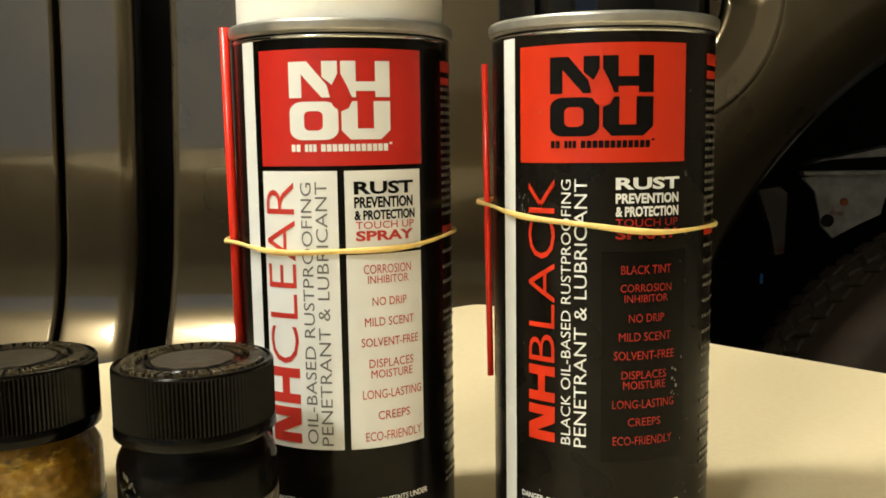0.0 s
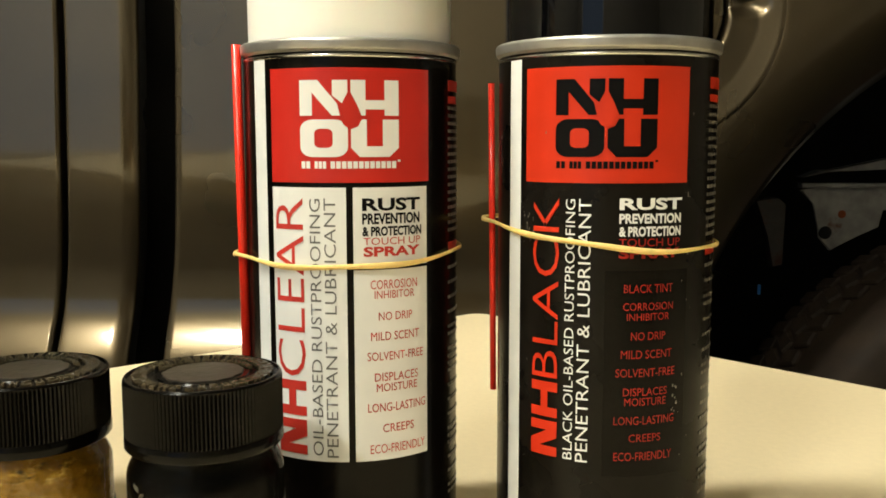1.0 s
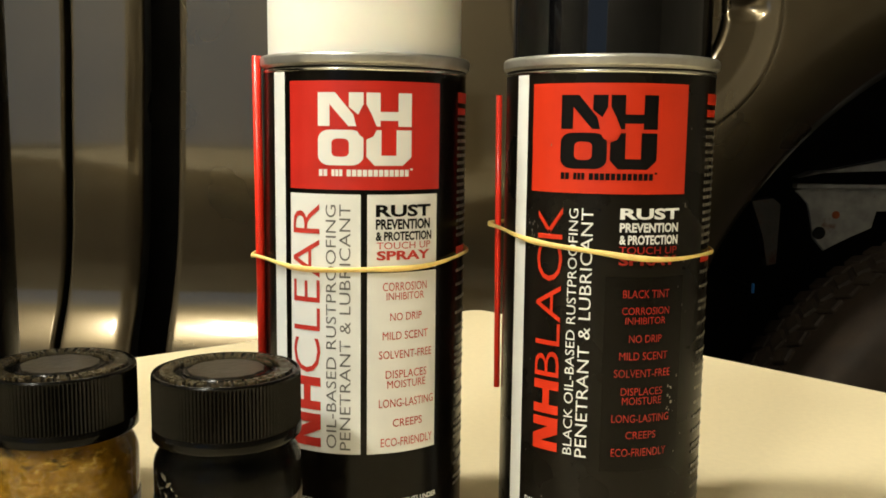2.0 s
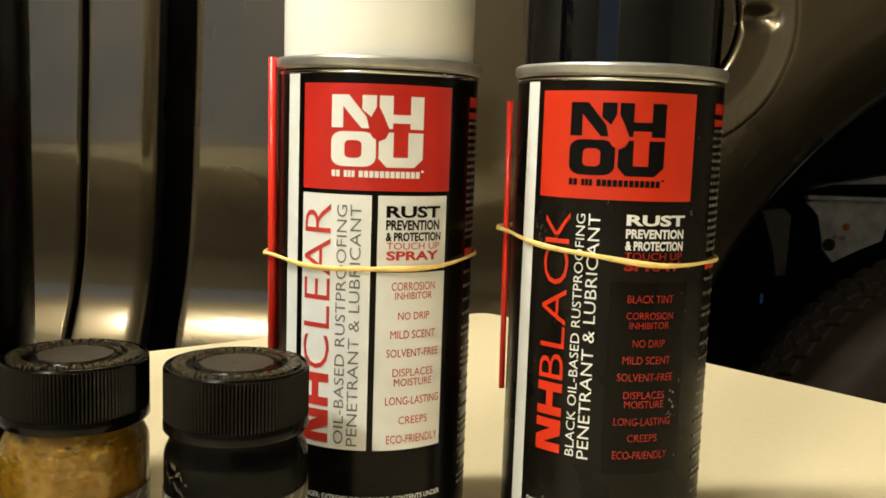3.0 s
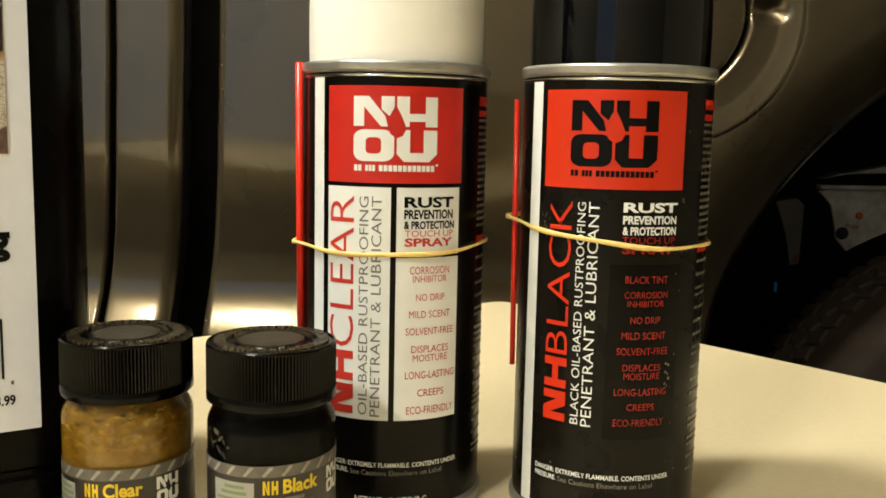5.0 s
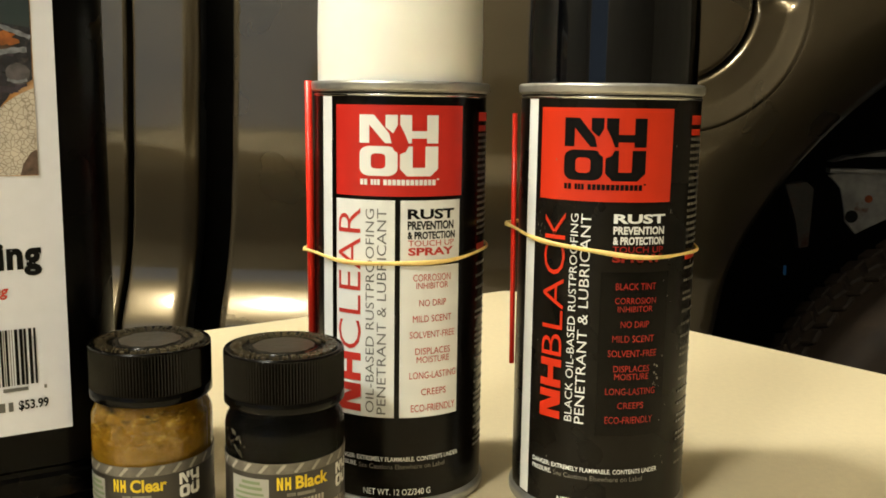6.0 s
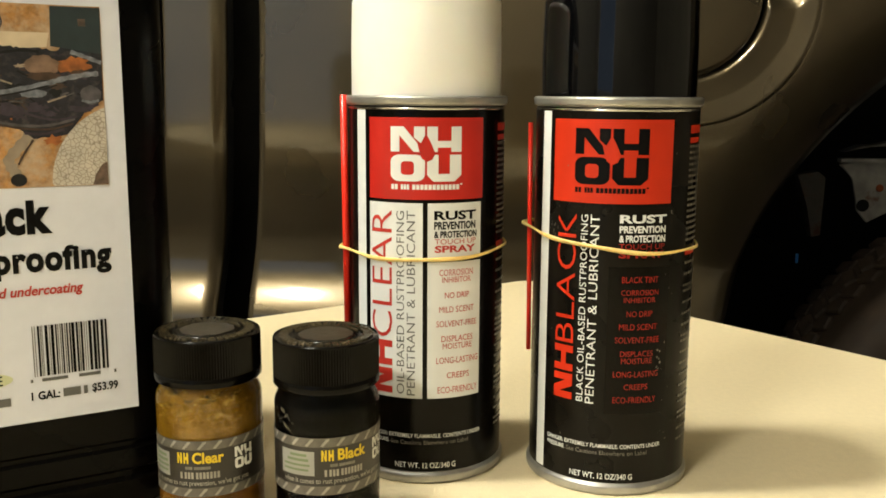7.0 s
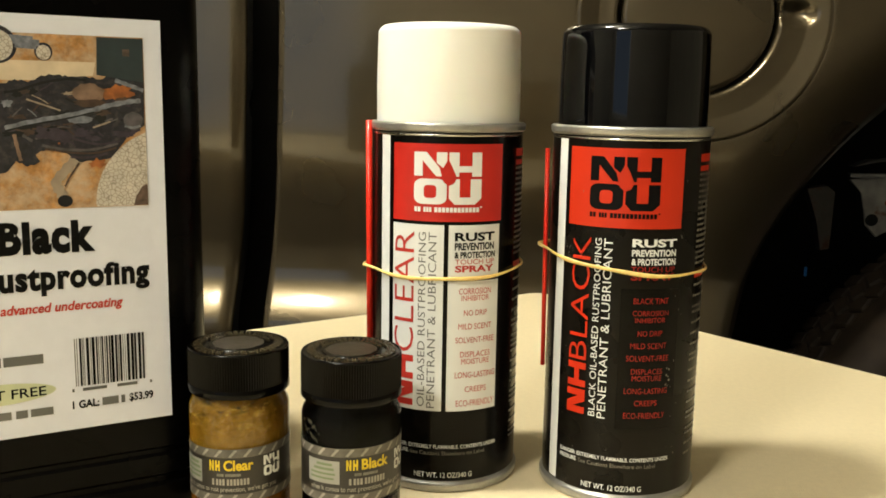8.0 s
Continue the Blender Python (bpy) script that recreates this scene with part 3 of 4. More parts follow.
def can_band(at, turn_to, z_left, z_right, straw, label):
    """A rubber band round a can and the straw held to its side."""
    cx, cy = at
    pts = []
    for k in range(160):
        a = 2 * math.pi * k / 160
        pts.append((cx + (CAN_R + 0.0009) * math.cos(a), cy + (CAN_R + 0.0009) * math.sin(a)))
    for k in range(40):
        a = 2 * math.pi * k / 40
        pts.append((straw[0] + 0.0022 * math.cos(a), straw[1] + 0.0022 * math.sin(a)))
    pts = sorted(set(pts))

    def chain(ps):
        out = []
        for p in ps:
            while len(out) > 1 and (out[-1][0] - out[-2][0]) * (p[1] - out[-2][1]) - (out[-1][1] - out[-2][1]) * (p[0] - out[-2][0]) <= 0:
                out.pop()
            out.append(p)
        return out
    hull = chain(pts)[:-1] + chain(pts[::-1])[:-1]
    path = []
    for i, p in enumerate(hull):
        n = hull[(i + 1) % len(hull)]
        steps = max(1, int(math.dist(p, n) / 0.0014))
        path += [(p[0] + (n[0] - p[0]) * k / steps, p[1] + (n[1] - p[1]) * k / steps) for k in range(steps)]
    bm = bmesh.new()
    rings = []
    for i, (x, y) in enumerate(path):
        s = (x - cx) / CAN_R
        front = -(y - cy) / CAN_R
        z = (z_left + z_right) / 2 + (z_right - z_left) / 2 * s - 0.0018 * max(front, 0) ** 2 + 0.0018 * max(-front, 0) + 0.0003 * math.sin(i * 0.21)
        out = Vector((x - cx, y - cy, 0)).normalized()
        twist = 0.9 * math.sin(i * 0.17) + 0.5 * math.sin(i * 0.06 + 1)
        ring = []
        for k in range(8):
            t = 2 * math.pi * (k + 0.5) / 8
            a, b = 0.00055 * math.cos(t), 0.00088 * math.sin(t) * (1 + 0.15 * math.sin(i * 0.31))
            a, b = a * math.cos(twist) - b * math.sin(twist) * 0.6, a * math.sin(twist) + b * math.cos(twist)
            ring.append(bm.verts.new(Vector((x, y, z)) + out * (a + 0.0003) + Vector((0, 0, b))))
        rings.append(ring)
    for i in range(len(rings)):
        u, w = rings[i], rings[(i + 1) % len(rings)]
        for k in range(8):
            bm.faces.new((u[k], u[(k + 1) % 8], w[(k + 1) % 8], w[k]))
    ob = new("rubber_band", finish(bm, "rubber_band", M_BAND))
    tagged(ob, label, "rubber band", "rubber bands")


BULLETS_A = [("RUST", .1099, .1136, 48.4, 79.9, "b"), ("PREVENTION", .1061, .1093, 48.4, 79.5, "b"), ("& PROTECTION", .1027, .1055, 48.4, 80.6, "b"),
             ("TOUCH UP", .1002, .1023, 48.9, 79.9, "r"), ("SPRAY", .0968, .0997, 48.9, 79.5, "R"), ("CORROSION", .0874, .0900, 52.2, 77.7, "r"),
             ("INHIBITOR", .0846, .0869, 54.2, 76.0, "r"), ("NO DRIP", .0782, .0806, 56.2, 74.6, "r"), ("MILD SCENT", .0723, .0748, 52.2, 78.8, "r"),
             ("SOLVENT-FREE", .0664, .0689, 50.3, 81.4, "r"), ("DISPLACES", .0602, .0627, 53.9, 78.1, "r"), ("MOISTURE", .0571, .0595, 54.8, 77.4, "r"),
             ("LONG-LASTING", .0511, .0537, 50.3, 82.9, "r"), ("CREEPS", .0448, .0473, 57.9, 75.3, "r"), ("ECO-FRIENDLY", .0386, .0413, 51.4, 82.5, "r")]
BULLETS_B = [("RUST", .1106, .1139, 49.8, 82.8, "b"), ("PREVENTION", .1068, .1096, 49.8, 82.4, "b"), ("& PROTECTION", .1032, .1060, 49.8, 82.4, "b"),
             ("TOUCH UP", .1004, .1026, 49.8, 82.1, "r"), ("SPRAY", .0970, .0999, 49.8, 82.1, "R"), ("BLACK TINT", .0873, .0897, 52.7, 78.5, "r"),
             ("CORROSION", .0823, .0845, 52.5, 78.9, "r"), ("INHIBITOR", .0794, .0815, 54.4, 76.8, "r"), ("NO DRIP", .0738, .0761, 56.6, 74.8, "r"),
             ("MILD SCENT", .0685, .0709, 51.9, 78.9, "r"), ("SOLVENT-FREE", .0632, .0656, 49.5, 81.0, "r"), ("DISPLACES", .0577, .0600, 53.3, 76.5, "r"),
             ("MOISTURE", .0548, .0571, 54.1, 76.1, "r"), ("LONG-LASTING", .0493, .0517, 49.0, 81.3, "r"), ("CREEPS", .0442, .0465, 56.6, 73.5, "r"),
             ("ECO-FRIENDLY", .0387, .0412, 49.3, 80.3, "r")]


def spray_can(at, left, dark, label):
    """left: degrees from the front at which the red panel begins."""
    t = thing("spray_can", pose(at[0], at[1], TOP), label, "spray can", "spray cans")
    M_BODY = M_CAN_DARK if dark else M_CAN_BLACK
    part("body", lathe([(CAN_R, 0.0045), (CAN_R, 0.04), (CAN_R, 0.09), (CAN_R, 0.1545)], 128), M_BODY, t, "dark printed can wall")
    part("bottom_seam", lathe(rounded([(0, 0.004), (0.030, 0.003), (0.0318, 0.0), (0.0336, 0.0), (0.0342, 0.0012), (0.0342, 0.0036), (0.0331, 0.0046), (CAN_R - 0.0003, 0.0058)], 0.0007, 3), 128), M_STEEL, t, "bare tinplate bottom seam")
    part("top_seam", lathe(rounded([(CAN_R - 0.0004, 0.1540), (0.0331, 0.1547), (0.0340, 0.1552), (0.0342, 0.1576), (0.0336, 0.1584), (0.0326, 0.1584), (0.0320, 0.1565), (0.0305, 0.1545), (0, 0.155)], 0.0007, 3), 128), M_STEEL, t, "bare tinplate top seam")
    part("shoulder_bead", lathe([(CAN_R - 0.0002, 0.1529), (CAN_R + 0.00015, 0.1531), (CAN_R + 0.00025, 0.1535), (CAN_R + 0.0001, 0.1539), (CAN_R - 0.0004, 0.1541)], 128), M_BRIGHT, t, "bright rolled edge under the seam")
    cap_prof = rounded([(0.0300, 0.1555), (0.0312, 0.1557), (0.0313, 0.176), (0.0308, 0.1968), (0.0285, 0.1990), (0.0262, 0.1986), (0, 0.1984)], 0.0028, 6)
    part("cap", lathe(cap_prof, 128), M_CAP_BLACK if dark else M_CAP_WHITE, t, "glossy black plastic cap" if dark else "white plastic cap")

    def u(d):
        return (left + d) * DEG

    def pr(name, bm, material, lift, note=""):
        part(name, wrap(bm, CAN_R, lift), material, t, note)
    red = M_ORANGE if dark else M_RED
    pr("white_strip", rect(u(-14.0), 0.0055 if dark else 0.008, u(-4.2), 0.1528), M_WHITE, 0.00012, "white seam strip")
    pr("red_panel", rect(u(0), .1180, u(86), .1500), red, 0.00012)
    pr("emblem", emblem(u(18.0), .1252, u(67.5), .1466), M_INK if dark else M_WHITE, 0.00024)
    pr("drop", drop(u(43.2), .1359, .0059), red, 0.00036)
    for d0, d1, n in ((18.5, 23.6, 2), (25.4, 31.6, 3), (33.4, 66.5, 12)):
        w = (d1 - d0) / n
        for k in range(n):
            pr("brand_bar", rect(u(d0 + k * w), .1220, u(d0 + k * w + w * 0.80), .1240), M_INK if dark else M_WHITE, 0.00024)
    pr("brand_mark", rect(u(66.8), .1238, u(68.3), .1244), M_INK if dark else M_WHITE, 0.00024)
    if not dark:
        pr("white_panel", rect(u(0), .0365, u(40.6), .1166), M_WHITE, 0.00012)
        pr("white_panel", rect(u(44.0), .0365, u(84.5), .0930), M_WHITE, 0.00012)
        pr("white_panel", rect(u(44.0), .0939, u(84.5), .1166), M_WHITE, 0.00012)
    else:
        pr("black_panel", rect(u(43.5), .0340, u(88.0), .0935), M_CAN_BLACK, 0.00012, "blacker panel behind the list")
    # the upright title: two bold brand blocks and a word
    a0, a1 = (5.5, 20.6) if dark else (1.9, 18.8)
    word = M_ORANGE if dark else M_INK_RED
    ua, ub = u(a0), u(a1)
    w = ub - ua
    for v0 in (.0382, .0498):
        bold = bmesh.new()
        add_poly(bold, [(ua, v0), (ub, v0), (ub, v0 + .0028), (ua, v0 + .0028)])
        add_poly(bold, [(ua, v0 + .0076), (ub, v0 + .0076), (ub, v0 + .0104), (ua, v0 + .0104)])
        if v0 < .04:
            add_poly(bold, [(ua, .0410), (ua + .35 * w, .0410), (ub, .0438), (ub, .0458), (ua + .62 * w, .0458), (ua, .0428)])
        else:
            add_poly(bold, [(ua + .38 * w, .0526), (ua + .64 * w, .0526), (ua + .64 * w, .0574), (ua + .38 * w, .0574)])
        pr("brand_block", bold, word, 0.00024, "bold red brand block")
    pr("title", lettering("BLACK" if dark else "CLEAR", ua, .0615, ub, .1136, -0.008, True), word, 0.00024, "tall thin red title")
    b = ((23.9, 28.7), (30.4, 36.5)) if dark else ((22.1, 27.7), (29.5, 35.4))
    ink = M_WHITE if dark else M_INK_GREY
    pr("lettering", lettering("BLACK OIL-BASED RUSTPROOFING" if dark else "OIL-BASED RUSTPROOFING", u(b[0][0]), .0382, u(b[0][1]), .1134, -0.004, True), ink, 0.00024)
    pr("lettering", lettering("PENETRANT & LUBRICANT", u(b[1][0]), .0378, u(b[1][1]), .1136, -0.004, True), ink, 0.00024)
    for text, v0, v1, d0, d1, kind in (BULLETS_B if dark else BULLETS_A):
        m = (M_WHITE if dark else M_INK) if kind == "b" else (M_RED_DEEP if dark else M_INK_RED)
        pr("lettering", lettering(text, u(d0), v0, u(d1), v1, 0.036 if kind in "bR" else 0.0), m, 0.00024)
    pr("lettering", lettering("DANGER: EXTREMELY FLAMMABLE. CONTENTS UNDER", u(0.5), .0197, u(86), .0214, 0.012), M_WHITE, 0.00024)
    pr("lettering", lettering("PRESSURE.", u(0.5), .0170, u(16), .0187, 0.012), M_WHITE, 0.00024)
    pr("lettering", lettering("See Cautions Elsewhere on Label", u(17.5), .0168, u(75), .0186), M_PRINT_DIM, 0.00024)
    pr("lettering", lettering("NET WT. 12 OZ/340 G", u(20.8), .0066, u(65), .0090, 0.010), M_WHITE, 0.00024)
    # unreadable small print round the side
    rnd = random.Random(5 if dark else 6)
    rows = []
    v = .1390
    while v > .018:
        if not (.094 < v < .101):
            d = 104.0
            while d < 126:
                n = rnd.uniform(1.5, 4.5)
                rows.append((u(d), v, u(min(d + n, 127)), v + .0010))
                d += n + 0.9
        v -= .0023 if v > .1 else rnd.choice((.0023, .0046))
    pr("small_print", rects(rows), M_PRINT_DIM, 0.00024, "rows of unreadable small print")
    for d1, v0, v1 in ((124, .1445, .1478), (120, .1408, .1430), (122, .0965, .0990)):
        pr("heading_bar", rect(u(104), v0, u(d1), v1), M_ORANGE if dark else M_INK_RED, 0.00024)
    if dark:
        chips = []
        for k in range(26):
            d, z = rnd.uniform(-3, 3) + rnd.choice((-1, 88, 84, 12)), rnd.uniform(.02, .15)
            s = rnd.uniform(.0001, .00035)
            chips.append((u(d), z, u(d) + s, z + s * rnd.uniform(1, 4)))
        for k in range(9):
            d, z = 80.5 + rnd.uniform(-2, 2.2), .0560 + rnd.uniform(-.004, .004)
            s = rnd.uniform(.0003, .0007)
            chips.append((u(d), z, u(d) + s, z + s * 1.4))
        for k in range(16):
            d, z = rnd.uniform(-1.5, 7), .1040 + rnd.uniform(-.004, .005)
            chips.append((u(d), z, u(d) + rnd.uniform(.0001, .0003), z + rnd.uniform(.0003, .0012)))
        for c in chips:
            pr("scratch", rect(*c), M_PRINT_DIM, 0.0003)
    return t


CAN_A, CAN_B = (-0.0265, 0.3444), (0.0527, 0.3384)
spray_can(CAN_A, -38.5, False, "spray can with red and white label and white cap")
spray_can(CAN_B, -52.8, True, "black spray can with orange-red label panel and black cap")


def straw(name_label, top, bottom, radius):
    ob = new("spray_straw", finish(tube([bottom, ((top[0] + bottom[0]) / 2, (top[1] + bottom[1]) / 2, (top[2] + bottom[2]) / 2), top], radius, 14), "spray_straw", M_STRAW))
    tagged(ob, name_label, "straw", "spray straws")


straw("thin red plastic spray straw beside the white-capped can", (-0.0601, 0.3345, 0.9085), (-0.0592, 0.3345, 0.7990), 0.00145)
straw("thin red plastic spray straw beside the black-capped can", (0.0175, 0.3434, 0.8975), (0.0186, 0.3434, 0.7995), 0.00100)
can_band(CAN_A, 0, 0.8452, 0.8464, (-0.0597, 0.3345), "yellow rubber band round the white-capped can and straw")
can_band(CAN_B, 0, 0.8545, 0.8490, (0.0175, 0.3434), "yellow rubber band round the black-capped can and straw")


# ---- sample jars ----
JAR_R = 0.0198
JDEG = math.radians(1) * JAR_R


def sample_jar(at, turn, dark, lift, label):
    slim = 0.972 if dark else 0.980
    t = thing("sample_jar", pose(at[0], at[1], TOP, 0, 0, turn) @ Matrix.Diagonal((slim, slim, 1, 1)), label, "jar", "sample jars")
    shell = rounded([(0, 0.0), (0.0185, 0.0), (JAR_R, 0.002), (JAR_R, 0.0495), (0.0178, 0.0535), (0.0172, 0.0560), (0.0172, 0.064)], 0.0018, 5)
    o = part("jar_wall", lathe(shell, 96), M_CLEAR, t, "clear plastic jar wall")
    o.visible_shadow = False
    inner = rounded([(0, 0.0012), (0.0178, 0.0012), (0.0190, 0.003), (0.0190, 0.040), (0.0190, 0.0485), (0.0170, 0.0525), (0.0166, 0.060), (0, 0.060)], 0.0015, 5)
    if dark:
        part("contents", lathe(inner, 96), M_TAR, t, "thick glossy black gel")
        bm = bmesh.new()
        rnd = random.Random(3)
        for a, z, l, w, lean in ((-44, .0478, .0030, .0016, .5), (-38, .0462, .0026, .0010, -.6), (-34, .0455, .0016, .0007, .9), (-52, .0440, .0048, .0009, .9), (-47, .0445, .0030, .0006, -.4),
                                 (-40, .0425, .0040, .0008, .75), (-34, .0415, .0030, .0006, 1.0), (-29, .0440, .0012, .0008, 0), (-58, .0475, .0018, .0009, .3)):
            pts = []
            for i in range(18):
                q = 2 * math.pi * i / 18
                k = rnd.uniform(.55, 1.35)
                x, y = l / 2 * k * math.cos(q), w / 2 * k * math.sin(q)
                pts.append((a * JDEG + x * math.cos(lean) + y * math.sin(lean), z - x * math.sin(lean) + y * math.cos(lean)))
            add_poly(bm, pts)
        part("smear", wrap(bm, 0.0191, 0.00015), M_SMEAR, t, "pale smear inside the jar")
    else:
        part("contents", lathe([p for p in inner if p[1] <= 0.0180] + [(0.0190, 0.0200), (0, 0.0202)], 96), M_GEL_LOW, t, "settled amber gel")

        def lump(r, z, i):
            a = 2 * math.pi * i / 192
            top = smooth(0.038, 0.044, z)
            n = noise.noise(Vector((7 * math.sin(a), 7 * math.cos(a), z * 420))) + 0.6 * noise.noise(Vector((17 * math.sin(a), 17 * math.cos(a), z * 1000)))
            return r * (1 - 0.006 - (0.004 + 0.020 * top) * n)
        part("air_pockets", lathe([(0, 0.0196), (0.0186, 0.0196)] + [(0.0189, 0.0198 + k * 0.0004) for k in range(0, 76)] + [(0.0170, 0.0525), (0.0166, 0.060), (0, 0.060)], 192, lump), M_GEL, t, "clumped amber gel with air pockets")
    # lid
    def ribs(r, z, i):
        return r - (0.00055 if i % 2 else 0.0) if 0.0585 < z < 0.0716 and r > 0.019 else r
    prof = [(0.0176, 0.0553), (0.0196, 0.0553), (0.0200, 0.0558), (0.0200, 0.0578), (0.0197, 0.0583), (0.0199, 0.0588), (0.0199, 0.0714), (0.0198, 0.0721), (0.0195, 0.0726), (0.0192, 0.0727), (0.0190, 0.0727)]
    lid = part("lid", lathe(prof, 240, ribs), M_LID, t, "ribbed black plastic screw lid", sharp=40)
    part("lid_top", lathe([(0.0190, 0.0727), (0.0188, 0.0722), (0.0118, 0.0722), (0.0116, 0.0725), (0, 0.0725)], 96), M_LID, lid, "sunken black lid top", sharp=40)

    def worn(r, z, i):
        return r * (1 + 0.06 * noise.noise(Vector((4 * math.sin(i * 0.0654), 4 * math.cos(i * 0.0654), 2.0 if dark else 5.0)))) if r > 0.009 else r
    part("worn_disc", lathe([(0.0102, 0.0723), (0.0100, 0.0728), (0.006, 0.0728), (0, 0.0728)], 96, worn), M_LID_TOP, lid, "worn brownish middle of the lid", sharp=40)
    bm = bmesh.new()
    rnd = random.Random(9)
    for r0, r1, gap, start, stop in ((0.0140, 0.0176, 0.055, 0.0, 2 * math.pi - 0.15), (0.0110, 0.0126, 0.05, 2.0, 4.4)):
        a = start
        while a < stop:
            w = rnd.uniform(0.09, 0.15) * (1 if r0 > 0.012 else 0.8)
            lo, hi, t_ = r0, r1, 0.16 * (r1 - r0) + 0.0003
            for s0, s1, c0, c1 in rnd.choice((((0, .3, lo, hi), (.3, 1, hi - t_, hi), (.3, 1, lo, lo + t_)), ((0, .3, lo, hi), (.7, 1, lo, hi), (.3, .7, (lo + hi - t_) / 2, (lo + hi + t_) / 2)),
                                              ((.35, .65, lo, hi), (0, 1, hi - t_, hi)), ((0, .3, lo, hi), (.3, .7, hi - t_, hi), (.7, 1, lo, hi)))):
                q = [(c0, a + w * s0), (c1, a + w * s0), (c1, a + w * s1), (c0, a + w * s1)]
                base = [bm.verts.new((r * math.sin(p), -r * math.cos(p), .0721)) for r, p in q]
                top = [bm.verts.new((r * math.sin(p), -r * math.cos(p), .0730)) for r, p in q]
                bm.faces.new(top)
                for i in range(4):
                    bm.faces.new((base[i], base[(i + 1) % 4], top[(i + 1) % 4], top[i]))
            a += w + gap
    tagged(part("raised_lettering", bm, M_LID_GLINT, lid, "ring of raised unreadable marks", smooth=False), kind="stuff")
    # label
    lo, hi = 0.0150 + lift, 0.0362 + lift

    def pr(name, bm, material, up, note="", tilt=0.02):
        slice_up(bm, 0.0012)
        for v in bm.verts:
            v.co.y += tilt * v.co.x
        part(name, wrap(bm, JAR_R, up, 0.5), material, lab, note)
    bm = rect(-170 * JDEG, lo, 170 * JDEG, hi)
    slice_up(bm, 0.0012)
    for v in bm.verts:
        v.co.y += 0.02 * v.co.x
    lab = part("label", wrap(bm, JAR_R, 0.00012, 0.5), M_JAR_LABEL, t, "dark grey label with tread-plate borders")
    for v0, v1 in ((hi - .0034, hi), (lo, lo + .0034)):
        pr("border", rect(-170 * JDEG, v0, 170 * JDEG, v1), M_PLATE, 0.00020)
        bm = bmesh.new()
        for k in range(20):
            s = (-162 + k * 16.5) * JDEG
            add_poly(bm, [(s, v0 + .0005), (s + .0009, v0 + .0002), (s + .0034, v1 - .0006), (s + .0032, v1 - .0002), (s + .0022, v1 - .0003)])
        pr("tread_pattern", bm, M_PLATE_LIGHT, 0.00026)
    base = lo - .0150
    d0 = 4.0 if dark else -19.5
    for a, c, slant in ((0, 5.6, True), (7.4, 12.8, False)):
        bold = rects([((d0 + a) * JDEG, base + .0277, (d0 + a + 1.8) * JDEG, base + .0318), ((d0 + c - 1.8) * JDEG, base + .0277, (d0 + c) * JDEG, base + .0318)])
        if slant:
            add_poly(bold, [((d0 + a + 1.8) * JDEG, base + .0304), ((d0 + c - 1.8) * JDEG, base + .0277), ((d0 + c - 1.8) * JDEG, base + .0291), ((d0 + a + 1.8) * JDEG, base + .0318)])
        else:
            add_poly(bold, [((d0 + a + 1.8) * JDEG, base + .0291), ((d0 + c - 1.8) * JDEG, base + .0291), ((d0 + c - 1.8) * JDEG, base + .0303), ((d0 + a + 1.8) * JDEG, base + .0303)])
        pr("brand_block", bold, M_YELLOW, 0.00026)
    pr("title", lettering("Black" if dark else "Clear", (d0 + 17) * JDEG, base + .0277, (d0 + 50) * JDEG, base + .0320, 0.03), M_YELLOW, 0.00026)
    pr("small_bar", rects([((d0 + 9) * JDEG, base + .0255, (d0 + 17) * JDEG, base + .0266), ((d0 + 18.5) * JDEG, base + .0255, (d0 + 36) * JDEG, base + .0266)]), M_PRINT_DIM, 0.00026)
    bars = []
    for c, n in ((3, 1), (8, 3), (20.5, 3), (31.5, 4)):
        bars += [((d0 + c + 3.7 * k) * JDEG, base + .0220, (d0 + c + 3.7 * k + 2.6) * JDEG, base + .0245) for k in range(n)]
    for bar in bars:
        pr("number_bar", rect(*bar), M_PLATE_LIGHT, 0.00026)
    pr("lettering", lettering("when it comes to rust prevention, we've got you", (d0 - 45) * JDEG, base + .0188, (d0 + 78) * JDEG, base + .0214, 0.012), M_PLATE_LIGHT, 0.00026)
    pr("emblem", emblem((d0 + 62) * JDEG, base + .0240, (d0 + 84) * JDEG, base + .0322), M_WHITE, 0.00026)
    pr("notice", rect((d0 - 49) * JDEG, base + .0222, (d0 - 7.5 - (4 if not dark else 0)) * JDEG, base + .0312), M_NOTICE, 0.00022)
    pr("notice_print", rects([((d0 - 36) * JDEG, base + .0292, (d0 - 16) * JDEG, base + .0302), ((d0 - 40) * JDEG, base + .0274, (d0 - 14) * JDEG, base + .0284),
                              ((d0 - 45) * JDEG, base + .0256, (d0 - 12.5) * JDEG, base + .0264), ((d0 - 45) * JDEG, base + .0238, (d0 - 14) * JDEG, base + .0246)]), M_GREEN, 0.00030)


sample_jar((-0.1030, 0.2790), 0, False, 0.0, "small jar of amber gel with ribbed black lid")
sample_jar((-0.0578, 0.2757), 0, True, 0.0036, "small jar of black gel with ribbed black lid")


